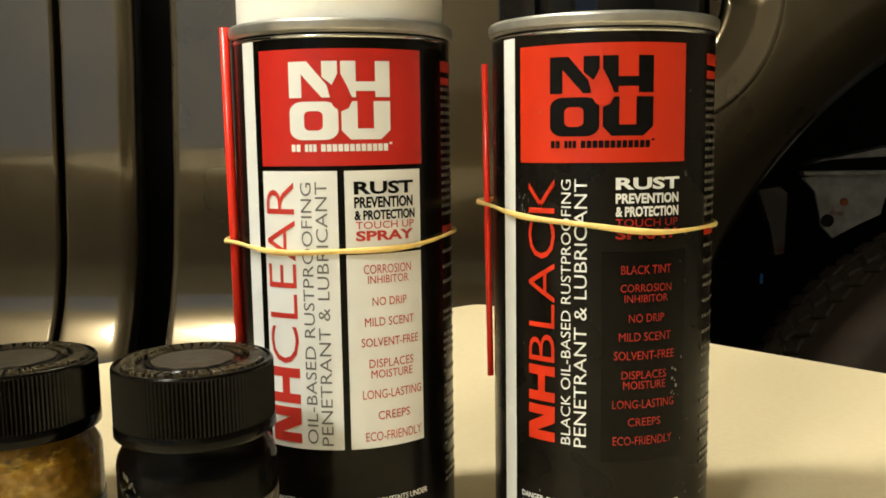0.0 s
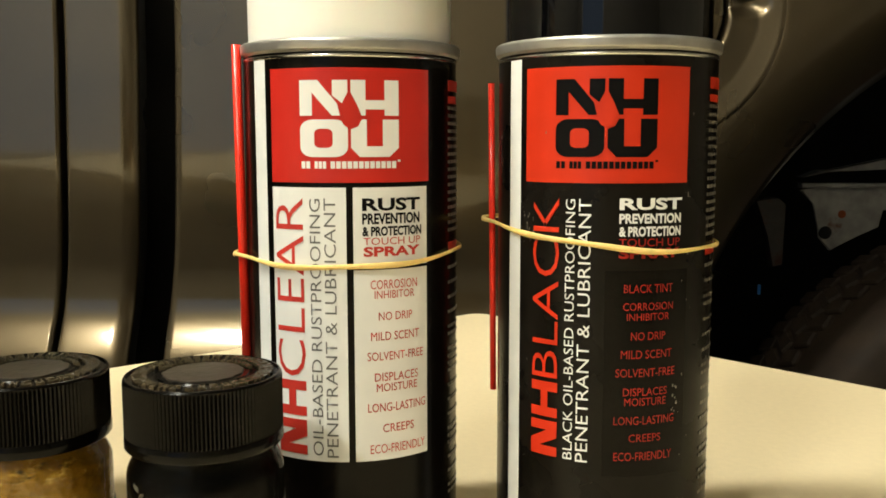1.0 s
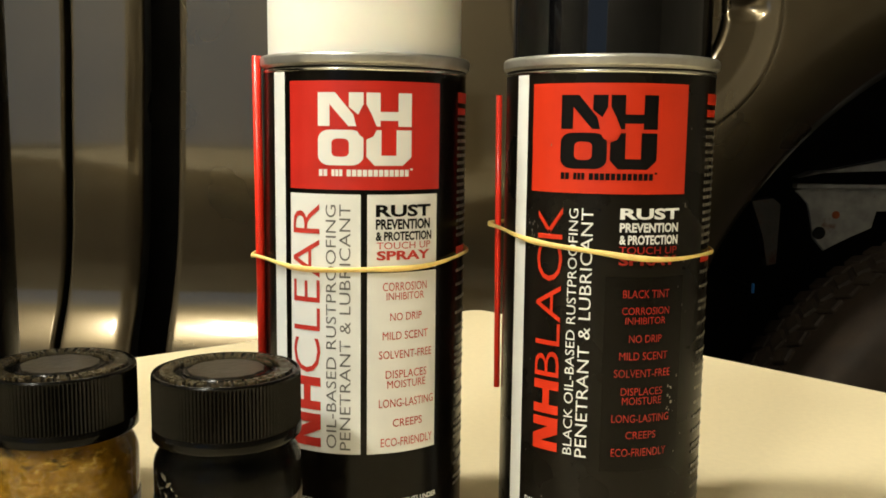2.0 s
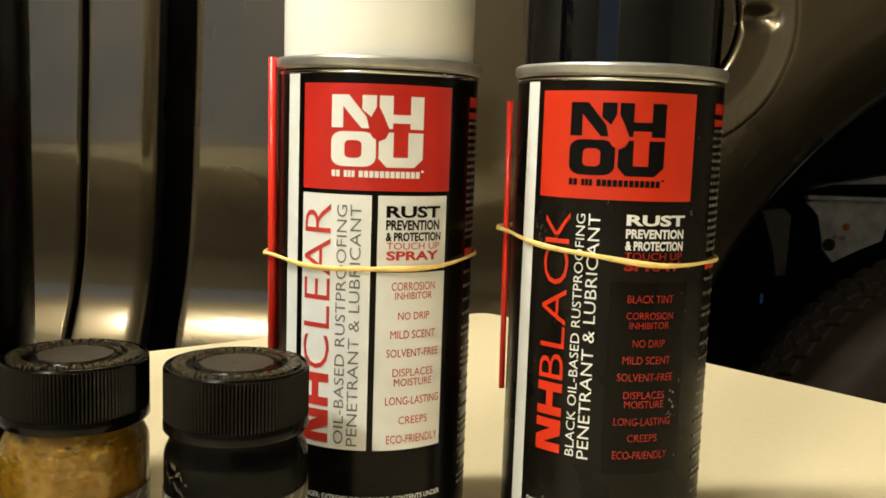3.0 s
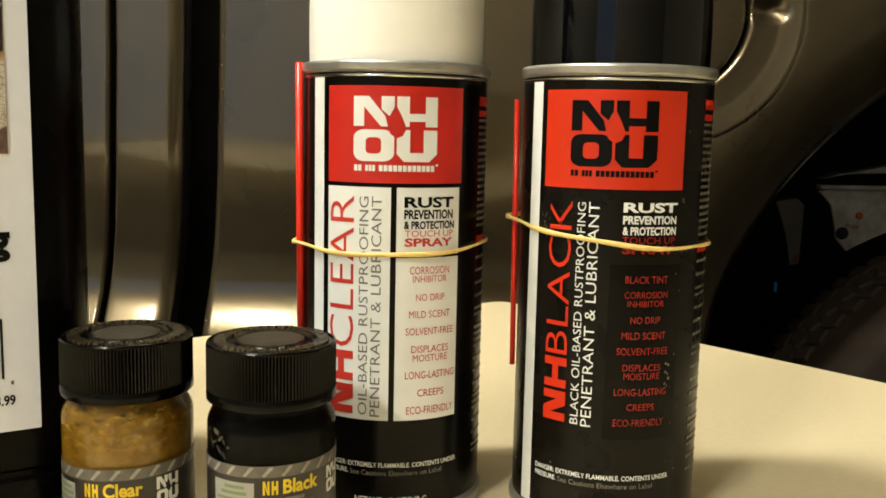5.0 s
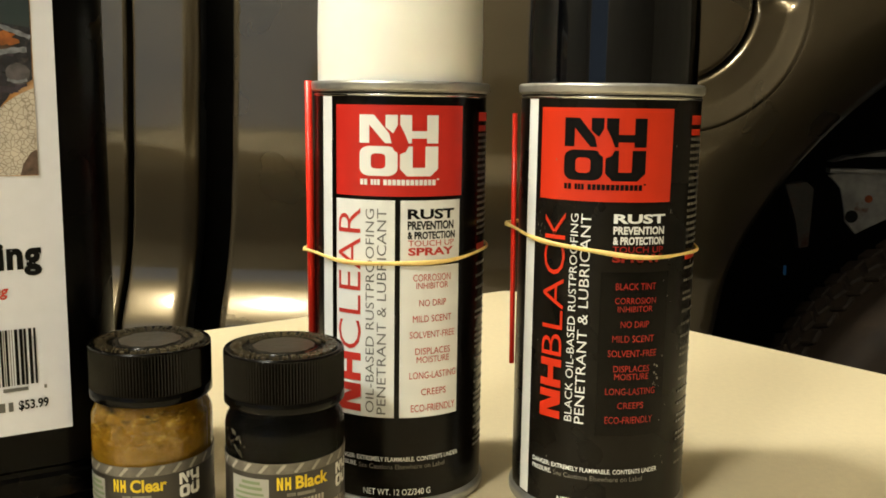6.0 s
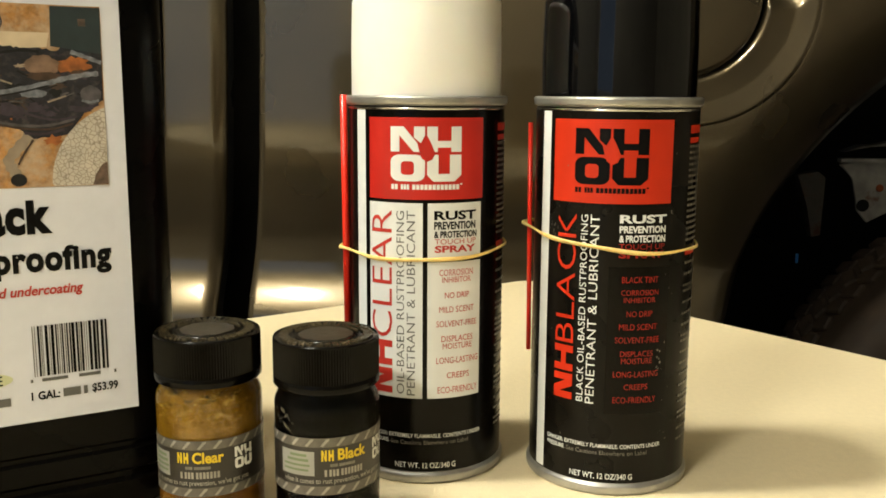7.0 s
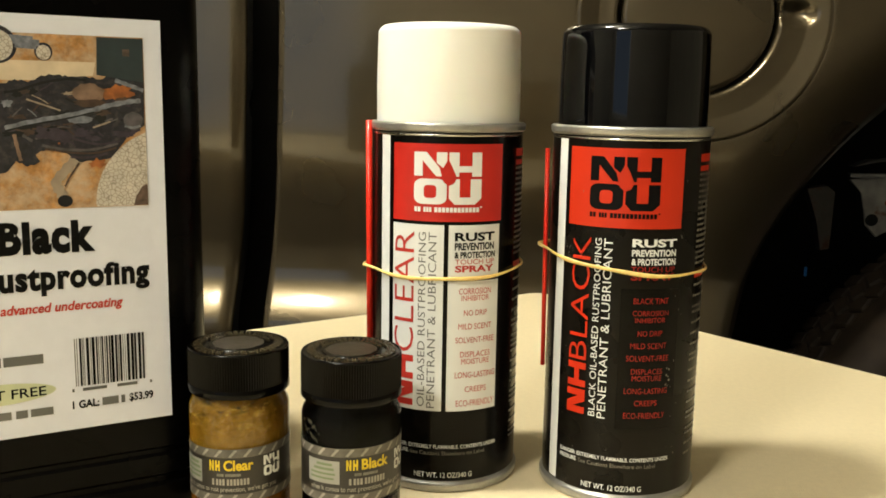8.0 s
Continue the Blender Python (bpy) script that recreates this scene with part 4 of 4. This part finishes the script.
# ---- the gallon jug ----
def jug():
    ang = math.degrees(math.atan2(0.545, 0.838))
    # origin: lower right corner of the label, x along the front, y into the jug
    t = thing("gallon_jug", pose(-0.1307, 0.2800, TOP, 0, 0, ang), "black plastic one gallon jug with white printed label", "jug")
    W0, W1, D0, D1 = -0.150, 0.0185, 0.0006, 0.112

    def outline(inset, r):
        x0, x1, y0, y1 = W0 + inset, W1 - inset, D0 + inset, D1 - inset
        pts = []
        for cx, cy, s in ((x1 - r, y1 - r, 0), (x0 + r, y1 - r, 1), (x0 + r, y0 + r, 2), (x1 - r, y0 + r, 3)):
            for i in range(9):
                a = (s + i / 8) * math.pi / 2
                pts.append((cx + r * math.cos(a), cy + r * math.sin(a)))
        return pts
    bm = bmesh.new()
    levels = [(0.006, 0.0), (0.002, 0.0012), (0.0, 0.005), (0.0, 0.0125), (0.0016, 0.0140), (0.0016, 0.0160), (0.0, 0.0175), (0.0, 0.0250), (0.0012, 0.0262), (0.0012, 0.0278), (0.0, 0.0290),
              (0.0, 0.036), (0.0, 0.10), (0.0, 0.205), (0.003, 0.216), (0.012, 0.228), (0.028, 0.238), (0.040, 0.243), (0.045, 0.245)]
    rings = [[bm.verts.new((x, y, z)) for x, y in outline(i, max(0.021 - i * 0.3, 0.006))] for i, z in levels]
    for a, b in zip(rings, rings[1:]):
        for k in range(len(a)):
            bm.faces.new((a[k], a[(k + 1) % len(a)], b[(k + 1) % len(a)], b[k]))
    bm.faces.new(rings[-1])
    bm.faces.new(rings[0][::-1])
    part("jug_body", bm, M_JUG, t, "black blow-moulded plastic body", sharp=40)
    cap = lathe(rounded([(0, 0.285), (0.019, 0.285), (0.020, 0.262), (0.018, 0.260), (0.018, 0.243)], 0.002), 64)
    bmesh.ops.translate(cap, verts=cap.verts, vec=(-0.105, 0.056, 0))
    part("jug_cap", cap, M_LID, t)
    part("handle", tube([(-0.08, 0.056, 0.244), (-0.072, 0.056, 0.266), (-0.045, 0.056, 0.270), (-0.012, 0.056, 0.262), (-0.002, 0.056, 0.236)], 0.009, 14), M_JUG, t)

    def pr(name, bm, material, lift, parent, note=""):
        for v in bm.verts:
            v.co = Vector((v.co.x, D0 - lift, v.co.y))
        return part(name, bm, material, parent, note, smooth=False)
    lab = pr("label", rect(-0.132, .0415, 0.0, .1950), M_PAPER, 0.0003, t, "white paper label")
    return t, lab, pr


JUG, JUG_LABEL, jug_print = jug()

# printed matter on the jug's label
M_SAND = two_tone(mat("photo_sand", (0.44, 0.215, 0.065), 0.5, vary=0.35, scale=420, stain=0.35, stain_scale=70), (0.46, 0.36, 0.26), 110, 0.42, 0.66)
M_PALE = mat("photo_pale_sand", (0.56, 0.46, 0.33), 0.5, vary=0.12, scale=150)
M_PH_DARK = two_tone(mat("photo_chassis", (0.011, 0.011, 0.017), 0.5, vary=0.6, scale=420), (0.060, 0.050, 0.052), 260, 0.52, 0.70)
M_PH_STEEL = mat("photo_steel", (0.15, 0.16, 0.19), 0.5, vary=0.5, scale=400)
M_PH_RUST = mat("photo_rust", (0.10, 0.062, 0.046), 0.5, vary=0.5, scale=420)
M_PH_DOOR = mat("photo_door", (0.020, 0.032, 0.036), 0.5, vary=0.2, scale=100)
M_PH_TANK = mat("photo_tank", (0.24, 0.150, 0.105), 0.5, vary=0.4, scale=160, stain=0.5, stain_scale=110)
M_PH_PIPE = mat("photo_pipe", (0.28, 0.225, 0.17), 0.5, vary=0.2, scale=150)
M_PH_TYRE = mat("photo_tyre", (0.50, 0.46, 0.40), 0.5, vary=0.1, scale=200)
M_PH_PLUM = mat("photo_plum_shade", (0.035, 0.026, 0.040), 0.5, vary=0.4, scale=300)
M_PH_BROWN = mat("photo_brown_shade", (0.050, 0.028, 0.018), 0.5, vary=0.4, scale=300)
M_PH_RAIL = mat("photo_grey_rail", (0.075, 0.068, 0.075), 0.5, vary=0.4, scale=300)
M_PH_ORANGE = mat("photo_orange_rust", (0.26, 0.085, 0.020), 0.5, vary=0.5, scale=260)
nt_ = M_PH_TYRE.node_tree
vor = nt_.nodes.new("ShaderNodeTexVoronoi")
vor.feature = "DISTANCE_TO_EDGE"
vor.inputs["Scale"].default_value = 640
tcv = nt_.nodes.new("ShaderNodeTexCoord")
nt_.links.new(tcv.outputs["Object"], vor.inputs["Vector"])
mrv = nt_.nodes.new("ShaderNodeMapRange")
mrv.inputs[1].default_value, mrv.inputs[2].default_value = 0.0, 0.09
nt_.links.new(vor.outputs["Distance"], mrv.inputs[0])
mxv = nt_.nodes.new("ShaderNodeMix")
mxv.data_type = "RGBA"
mxv.inputs[6].default_value = (0.22, 0.18, 0.14, 1)
nt_.links.new(mrv.outputs[0], mxv.inputs[0])
nt_.links.new(nt_.nodes["Principled BSDF"].inputs["Base Color"].links[0].from_socket, mxv.inputs[7])
nt_.links.new(mxv.outputs[2], nt_.nodes["Principled BSDF"].inputs["Base Color"])


def disc(u, v, ru, rv, n=24):
    return flat_poly([(u + ru * math.cos(2 * math.pi * k / n), v + rv * math.sin(2 * math.pi * k / n)) for k in range(n)])


def strip(bm, a, b, w):
    d = Vector((b[0] - a[0], b[1] - a[1])).normalized() * w / 2
    add_poly(bm, [(a[0] - d.y, a[1] + d.x), (a[0] + d.y, a[1] - d.x), (b[0] + d.y, b[1] - d.x), (b[0] - d.y, b[1] + d.x)])


def jug_photo():
    p = jug_print("photograph", rect(-.1250, .1262, -.0065, .1884), M_SAND, .00045, JUG_LABEL, "printed photograph of a rusty truck chassis on sand")
    jug_print("far_ground", flat_poly([(-.125, .171), (-.045, .1722), (-.0245, .1742), (-.0235, .179), (-.05, .1790), (-.125, .1775)]), M_PALE, .00055, p)
    jug_print("printed_door", flat_poly([(-.0233, .1745), (-.0068, .1722), (-.0066, .1880), (-.0228, .1880)]), M_PH_DOOR, .00060, p)
    jug_print("printed_mark", rect(-.0140, .1815, -.0115, .1840), M_PH_RUST, .00065, p)
    for u, v, r in ((-.0408, .1822, .0030), (-.0555, .1842, .0062)):
        jug_print("printed_tyre", disc(u, v, r, r * 1.05), M_PH_DARK, .00060, p)
        jug_print("printed_hub", disc(u, v - .0003, r * .80, r * .86), M_PH_TYRE, .00065, p)
    bm = bmesh.new()
    strip(bm, (-.054, .1858), (-.042, .1850), .0022)
    strip(bm, (-.050, .1838), (-.043, .1835), .0012)
    strip(bm, (-.0525, .1872), (-.0440, .1868), .0010)
    strip(bm, (-.0490, .1876), (-.0470, .1838), .0007)
    strip(bm, (-.0450, .1872), (-.0435, .1840), .0006)
    jug_print("printed_tractor", bm, M_PH_STEEL, .00062, p)
    rnd = random.Random(21)
    outline = [(-.1249, .1700), (-.1000, .1715), (-.0750, .1702)] + [(-0.0542, 0.1709), (-0.0506, 0.1724), (-0.0464, 0.1714), (-0.0420, 0.1739), (-0.0366, 0.1743), (-0.0331, 0.1737), (-0.0270, 0.1740), (-0.0222, 0.1729), (-0.0180, 0.1745), (-0.0122, 0.1740), (-0.0067, 0.1727)] + [(-0.0069, 0.1563), (-0.0130, 0.1527), (-0.0183, 0.1446), (-0.0233, 0.1433), (-0.0281, 0.1434), (-0.0324, 0.1427), (-0.0337, 0.1456), (-0.0378, 0.1471), (-0.0426, 0.1472), (-0.0451, 0.1458), (-0.0436, 0.1435), (-0.0480, 0.1416), (-0.0515, 0.1438), (-0.0551, 0.1397)] + [(-.0750, .1370), (-.1000, .1390), (-.1249, .1380)]
    ragged = []
    for (u, v), (nu, nv) in zip(outline, outline[1:] + outline[:1]):
        ragged += [(u + (nu - u) * k / 4, v + (nv - v) * k / 4 + rnd.uniform(-.0004, .0004) * (k > 0)) for k in range(4)]
    jug_print("printed_chassis", flat_poly(ragged), M_PH_DARK, .00058, p)

    def blot(name, u, v, ru, rv, material, up, rough=.16):
        n = 22
        pts = []
        for k in range(n):
            q = 1 + rnd.uniform(-rough, rough)
            pts.append((min(u + ru * q * math.cos(2 * math.pi * k / n), -.0067), v + rv * q * math.sin(2 * math.pi * k / n)))
        jug_print(name, flat_poly(pts), material, up, p)

    def bent(name, pts, w, material, up):
        """A tapering bar along a bent line."""
        fine_pts = []
        for i in range(len(pts) - 1):
            p0, p1, p2, p3 = (Vector(pts[max(i - 1, 0)]), Vector(pts[i]), Vector(pts[i + 1]), Vector(pts[min(i + 2, len(pts) - 1)]))
            for k in range(6):
                t = k / 6
                fine_pts.append(0.5 * (2 * p1 + (p2 - p0) * t + (2 * p0 - 5 * p1 + 4 * p2 - p3) * t * t + (3 * p1 - p0 - 3 * p2 + p3) * t ** 3))
        fine_pts.append(Vector(pts[-1]))
        rows = []
        for i, q in enumerate(fine_pts):
            d = (fine_pts[min(i + 1, len(fine_pts) - 1)] - fine_pts[max(i - 1, 0)]).normalized() * w / 2 * (1 + .18 * math.sin(i * 1.7))
            rows.append(((q.x - d.y, q.y + d.x), (q.x + d.y, q.y - d.x)))
        bm = bmesh.new()
        verts = [(bm.verts.new((*l, 0)), bm.verts.new((*r, 0))) for l, r in rows]
        for (l0, r0), (l1, r1) in zip(verts, verts[1:]):
            bm.faces.new((l0, r0, r1, l1))
        jug_print(name, bm, material, up, p)

    # shaded hollows and dull plates
    for k in range(26):
        u, v = rnd.uniform(-.053, -.010), rnd.uniform(.1490, .1690)
        blot("printed_hollow", u, v, rnd.uniform(.0012, .0040), rnd.uniform(.0006, .0017), (M_BLACK, M_PH_PLUM, M_PH_BROWN)[k % 3], .00060 + k * .000002, .35)
    for k in range(30):
        u, v, a = rnd.uniform(-.053, -.014), rnd.uniform(.1480, .1690), rnd.gauss(0.15, 0.35)
        l = rnd.uniform(.002, .007)
        m = (M_PH_RAIL, M_PH_BROWN, M_PH_PLUM, M_BLACK)[k % 4]
        bent("printed_rod", [(u, v), (u + l * .5 * math.cos(a), v + l * .5 * math.sin(a) + rnd.uniform(-.0006, .0006)), (min(u + l * math.cos(a), -.008), v + l * math.sin(a))], rnd.uniform(.0003, .0008), m, .00066 + k * .000001)
    blot("printed_rust", -0.0160, 0.1684, 0.0054, 0.0029, M_PH_ORANGE, 0.00070, 0.30)
    blot("printed_rust", -0.0140, 0.1655, 0.0029, 0.0013, M_PH_BROWN, 0.00071, 0.30)
    blot("printed_tank", -0.0265, 0.1679, 0.0056, 0.0035, M_PH_TANK, 0.00072, 0.10)
    blot("printed_tank_shade", -0.0260, 0.1644, 0.0054, 0.0014, M_PH_BROWN, 0.00073, 0.20)
    bent("printed_beam", [(-0.0169, 0.1728), (-0.0123, 0.1712), (-0.0069, 0.1692)], 0.0014, M_PH_STEEL, 0.00073)
    bent("printed_frame_edge", [(-0.0543, 0.1678), (-0.0495, 0.1686), (-0.0421, 0.1712), (-0.0337, 0.1728), (-0.0271, 0.1726)], 0.0009, M_BLACK, 0.00073)
    bent("printed_pipe_run", [(-0.0472, 0.1655), (-0.0417, 0.1636), (-0.0361, 0.1616)], 0.0006, M_PH_PIPE, 0.00074)
    bent("printed_pipe_run", [(-0.0454, 0.1670), (-0.0423, 0.1655), (-0.0402, 0.1640)], 0.0004, M_PH_PIPE, 0.00074)
    bent("printed_pipe_run", [(-0.0470, 0.1620), (-0.0455, 0.1609), (-0.0441, 0.1593)], 0.0004, M_PH_STEEL, 0.00074)
    blot("printed_clamp", -0.0336, 0.1677, 0.0016, 0.0006, M_PH_PIPE, 0.00074, 0.50)
    bent("printed_shaft", [(-0.0546, 0.1553), (-0.0457, 0.1576), (-0.0335, 0.1599), (-0.0247, 0.1620), (-0.0198, 0.1635), (-0.0125, 0.1650), (-0.0081, 0.1654)], 0.0017, M_PH_STEEL, 0.00076)
    bent("printed_shaft_shade", [(-0.0547, 0.1543), (-0.0457, 0.1566), (-0.0335, 0.1589), (-0.0247, 0.1611)], 0.0006, M_BLACK, 0.00077)
    blot("printed_box", -0.0296, 0.1584, 0.0040, 0.0014, M_PH_STEEL, 0.00075, 0.15)
    blot("printed_box", -0.0535, 0.1640, 0.0018, 0.0014, M_PH_STEEL, 0.00075, 0.30)
    blot("printed_drum", -0.0109, 0.1580, 0.0035, 0.0033, M_PH_RAIL, 0.00074, 0.06)
    bent("printed_drum_band", [(-0.0141, 0.1562), (-0.0114, 0.1555), (-0.0084, 0.1562)], 0.0009, M_PH_STEEL, 0.00075)
    bent("printed_strap", [(-0.0253, 0.1555), (-0.0225, 0.1565), (-0.0192, 0.1577)], 0.0006, M_PH_PIPE, 0.00076)
    bent("printed_spring", [(-0.0428, 0.1492), (-0.0346, 0.1476), (-0.0252, 0.1476), (-0.0167, 0.1497)], 0.0009, M_PH_RAIL, 0.00074)
    bent("printed_spring", [(-0.0419, 0.1480), (-0.0333, 0.1465), (-0.0245, 0.1463), (-0.0174, 0.1481)], 0.0007, M_PH_BROWN, 0.00074)
    bent("printed_spring", [(-0.0328, 0.1519), (-0.0272, 0.1500), (-0.0216, 0.1495), (-0.0159, 0.1506)], 0.0008, M_PH_PLUM, 0.00075)
    bent("printed_spring", [(-0.0333, 0.1450), (-0.0273, 0.1446), (-0.0204, 0.1461)], 0.0009, M_PH_PLUM, 0.00074)
    bent("printed_plate", [(-0.0445, 0.1539), (-0.0364, 0.1528), (-0.0338, 0.1506)], 0.0040, M_PH_PLUM, 0.00072)
    blot("printed_bolt_hole", -0.0405, 0.1546, 0.0006, 0.0005, M_BLACK, 0.00074, 0.20)
    blot("printed_bolt_hole", -0.0445, 0.1535, 0.0006, 0.0005, M_BLACK, 0.00074, 0.20)
    blot("printed_bolt_hole", -0.0371, 0.1499, 0.0006, 0.0005, M_BLACK, 0.00074, 0.20)
    blot("printed_glint", -0.0371, 0.1499, 0.0004, 0.0004, M_PH_ORANGE, 0.00075, 0.20)
    bent("printed_hanger", [(-0.0518, 0.1532), (-0.0510, 0.1487), (-0.0500, 0.1438)], 0.0012, M_PH_TANK, 0.00074)
    bent("printed_hanger", [(-0.0491, 0.1529), (-0.0459, 0.1507)], 0.0010, M_PH_RAIL, 0.00074)
    blot("printed_rust", -0.0240, 0.1425, 0.0029, 0.0017, M_PH_ORANGE, 0.00062, 0.35)
    bent("printed_pipe", [(-0.0317, 0.1441), (-0.0355, 0.1399), (-0.0387, 0.1357), (-0.0373, 0.1321), (-0.0360, 0.1292)], 0.0035, M_PH_PIPE, 0.00066)
    bent("printed_pipe_shade", [(-0.0306, 0.1427), (-0.0339, 0.1377), (-0.0358, 0.1342)], 0.0007, M_PH_BROWN, 0.00067)
    jug_print("printed_pipe_mouth", disc(-0.0360, 0.1289, .0026, .0022), M_BLACK, .00072, p)
    cx, cy, r = .0030, .1270, .0283
    arc = [(cx + r * math.cos(a), cy + r * math.sin(a)) for a in [math.radians(109 + k * (180 - 109) / 14) for k in range(15)]]
    jug_print("printed_tyre", flat_poly([(-.0066, .1264)] + [(min(u, -.0066), max(v, .1264)) for u, v in arc] + [(-.0247, .1264)]), M_PH_TYRE, .00069, p)
    jug_print("printed_sidewall", flat_poly([(-.0066, .1264), (-.0066, .1345), (-.0085, .1335), (-.0108, .1300), (-.0118, .1264)]), M_PH_RUST, .00074, p)


jug_photo()
jug_print("title", lettering("Black", -.0592, .1096, -.0262, .1218, 0.052, space=1.09, rise=((0, .68, 1), (0, .77, 1))), M_INK, .0005, JUG_LABEL, "heavy black title")
jug_print("title", lettering("Rustproofing", -.0662, .0940, -.0070, .1052, 0.046, space=1.09, rise=((0, .22, .75, 1), (0, .19, .80, 1))), M_INK, .0005, JUG_LABEL, "heavy black title")
jug_print("lettering", lettering("advanced undercoating", -.0597, .0868, -.0172, .0915, 0.026, False, 0.22), M_INK_RED, .0005, JUG_LABEL, "red slanted line")
rnd_bar = random.Random(4)
u_bar = -.0354
while u_bar < -.0102:
    w_bar = rnd_bar.choice((.00025, .0003, .0005, .0007, .0010))
    jug_print("bar", rect(u_bar, .0582, u_bar + w_bar, .0768), M_INK if w_bar > .0004 else M_INK_GREY, .0005, JUG_LABEL)
    u_bar += w_bar + rnd_bar.choice((.00025, .0003, .0005, .0007))
for u0, u1 in ((-.0368, -.0360), (-.0330, -.0243), (-.0205, -.0130), (-.0082, -.0074)):
    jug_print("number_bar", rect(u0, .0562, u1, .0574), M_INK_GREY, .0005, JUG_LABEL)
jug_print("lettering", lettering("1 GAL:", -.0369, .0495, -.0273, .0527, 0.03), M_INK, .0005, JUG_LABEL)
jug_print("code_bar", rect(-.0262, .0496, -.0202, .0527), M_INK_GREY, .0005, JUG_LABEL)
jug_print("code_bar", rect(-.0192, .0496, -.0178, .0527), M_INK_GREY, .0005, JUG_LABEL)
jug_print("lettering", lettering("$53.99", -.0162, .0493, -.0071, .0530, 0.03), M_INK, .0005, JUG_LABEL)
for u0, u1 in ((-.0860, -.0790), (-.0770, -.0640), (-.0625, -.0605), (-.0597, -.0462)):
    jug_print("number_bar", rect(u0, .0688, u1, .0724), M_INK_GREY, .0005, JUG_LABEL)
jug_print("oval", disc(-.0660, .0585, .0236, .0041, 40), M_PALE_GREEN, .0005, JUG_LABEL, "pale green oval")
jug_print("lettering", lettering("SOLVENT FREE", -.0848, .0565, -.0458, .0602, 0.015), M_INK, .0006, JUG_LABEL)
for u0, u1 in ((-.0900, -.0760), (-.0745, -.0580), (-.0565, -.0525), (-.0515, -.0437)):
    jug_print("address_bar", rect(u0, .0487, u1, .0517), M_INK_GREY, .0005, JUG_LABEL)
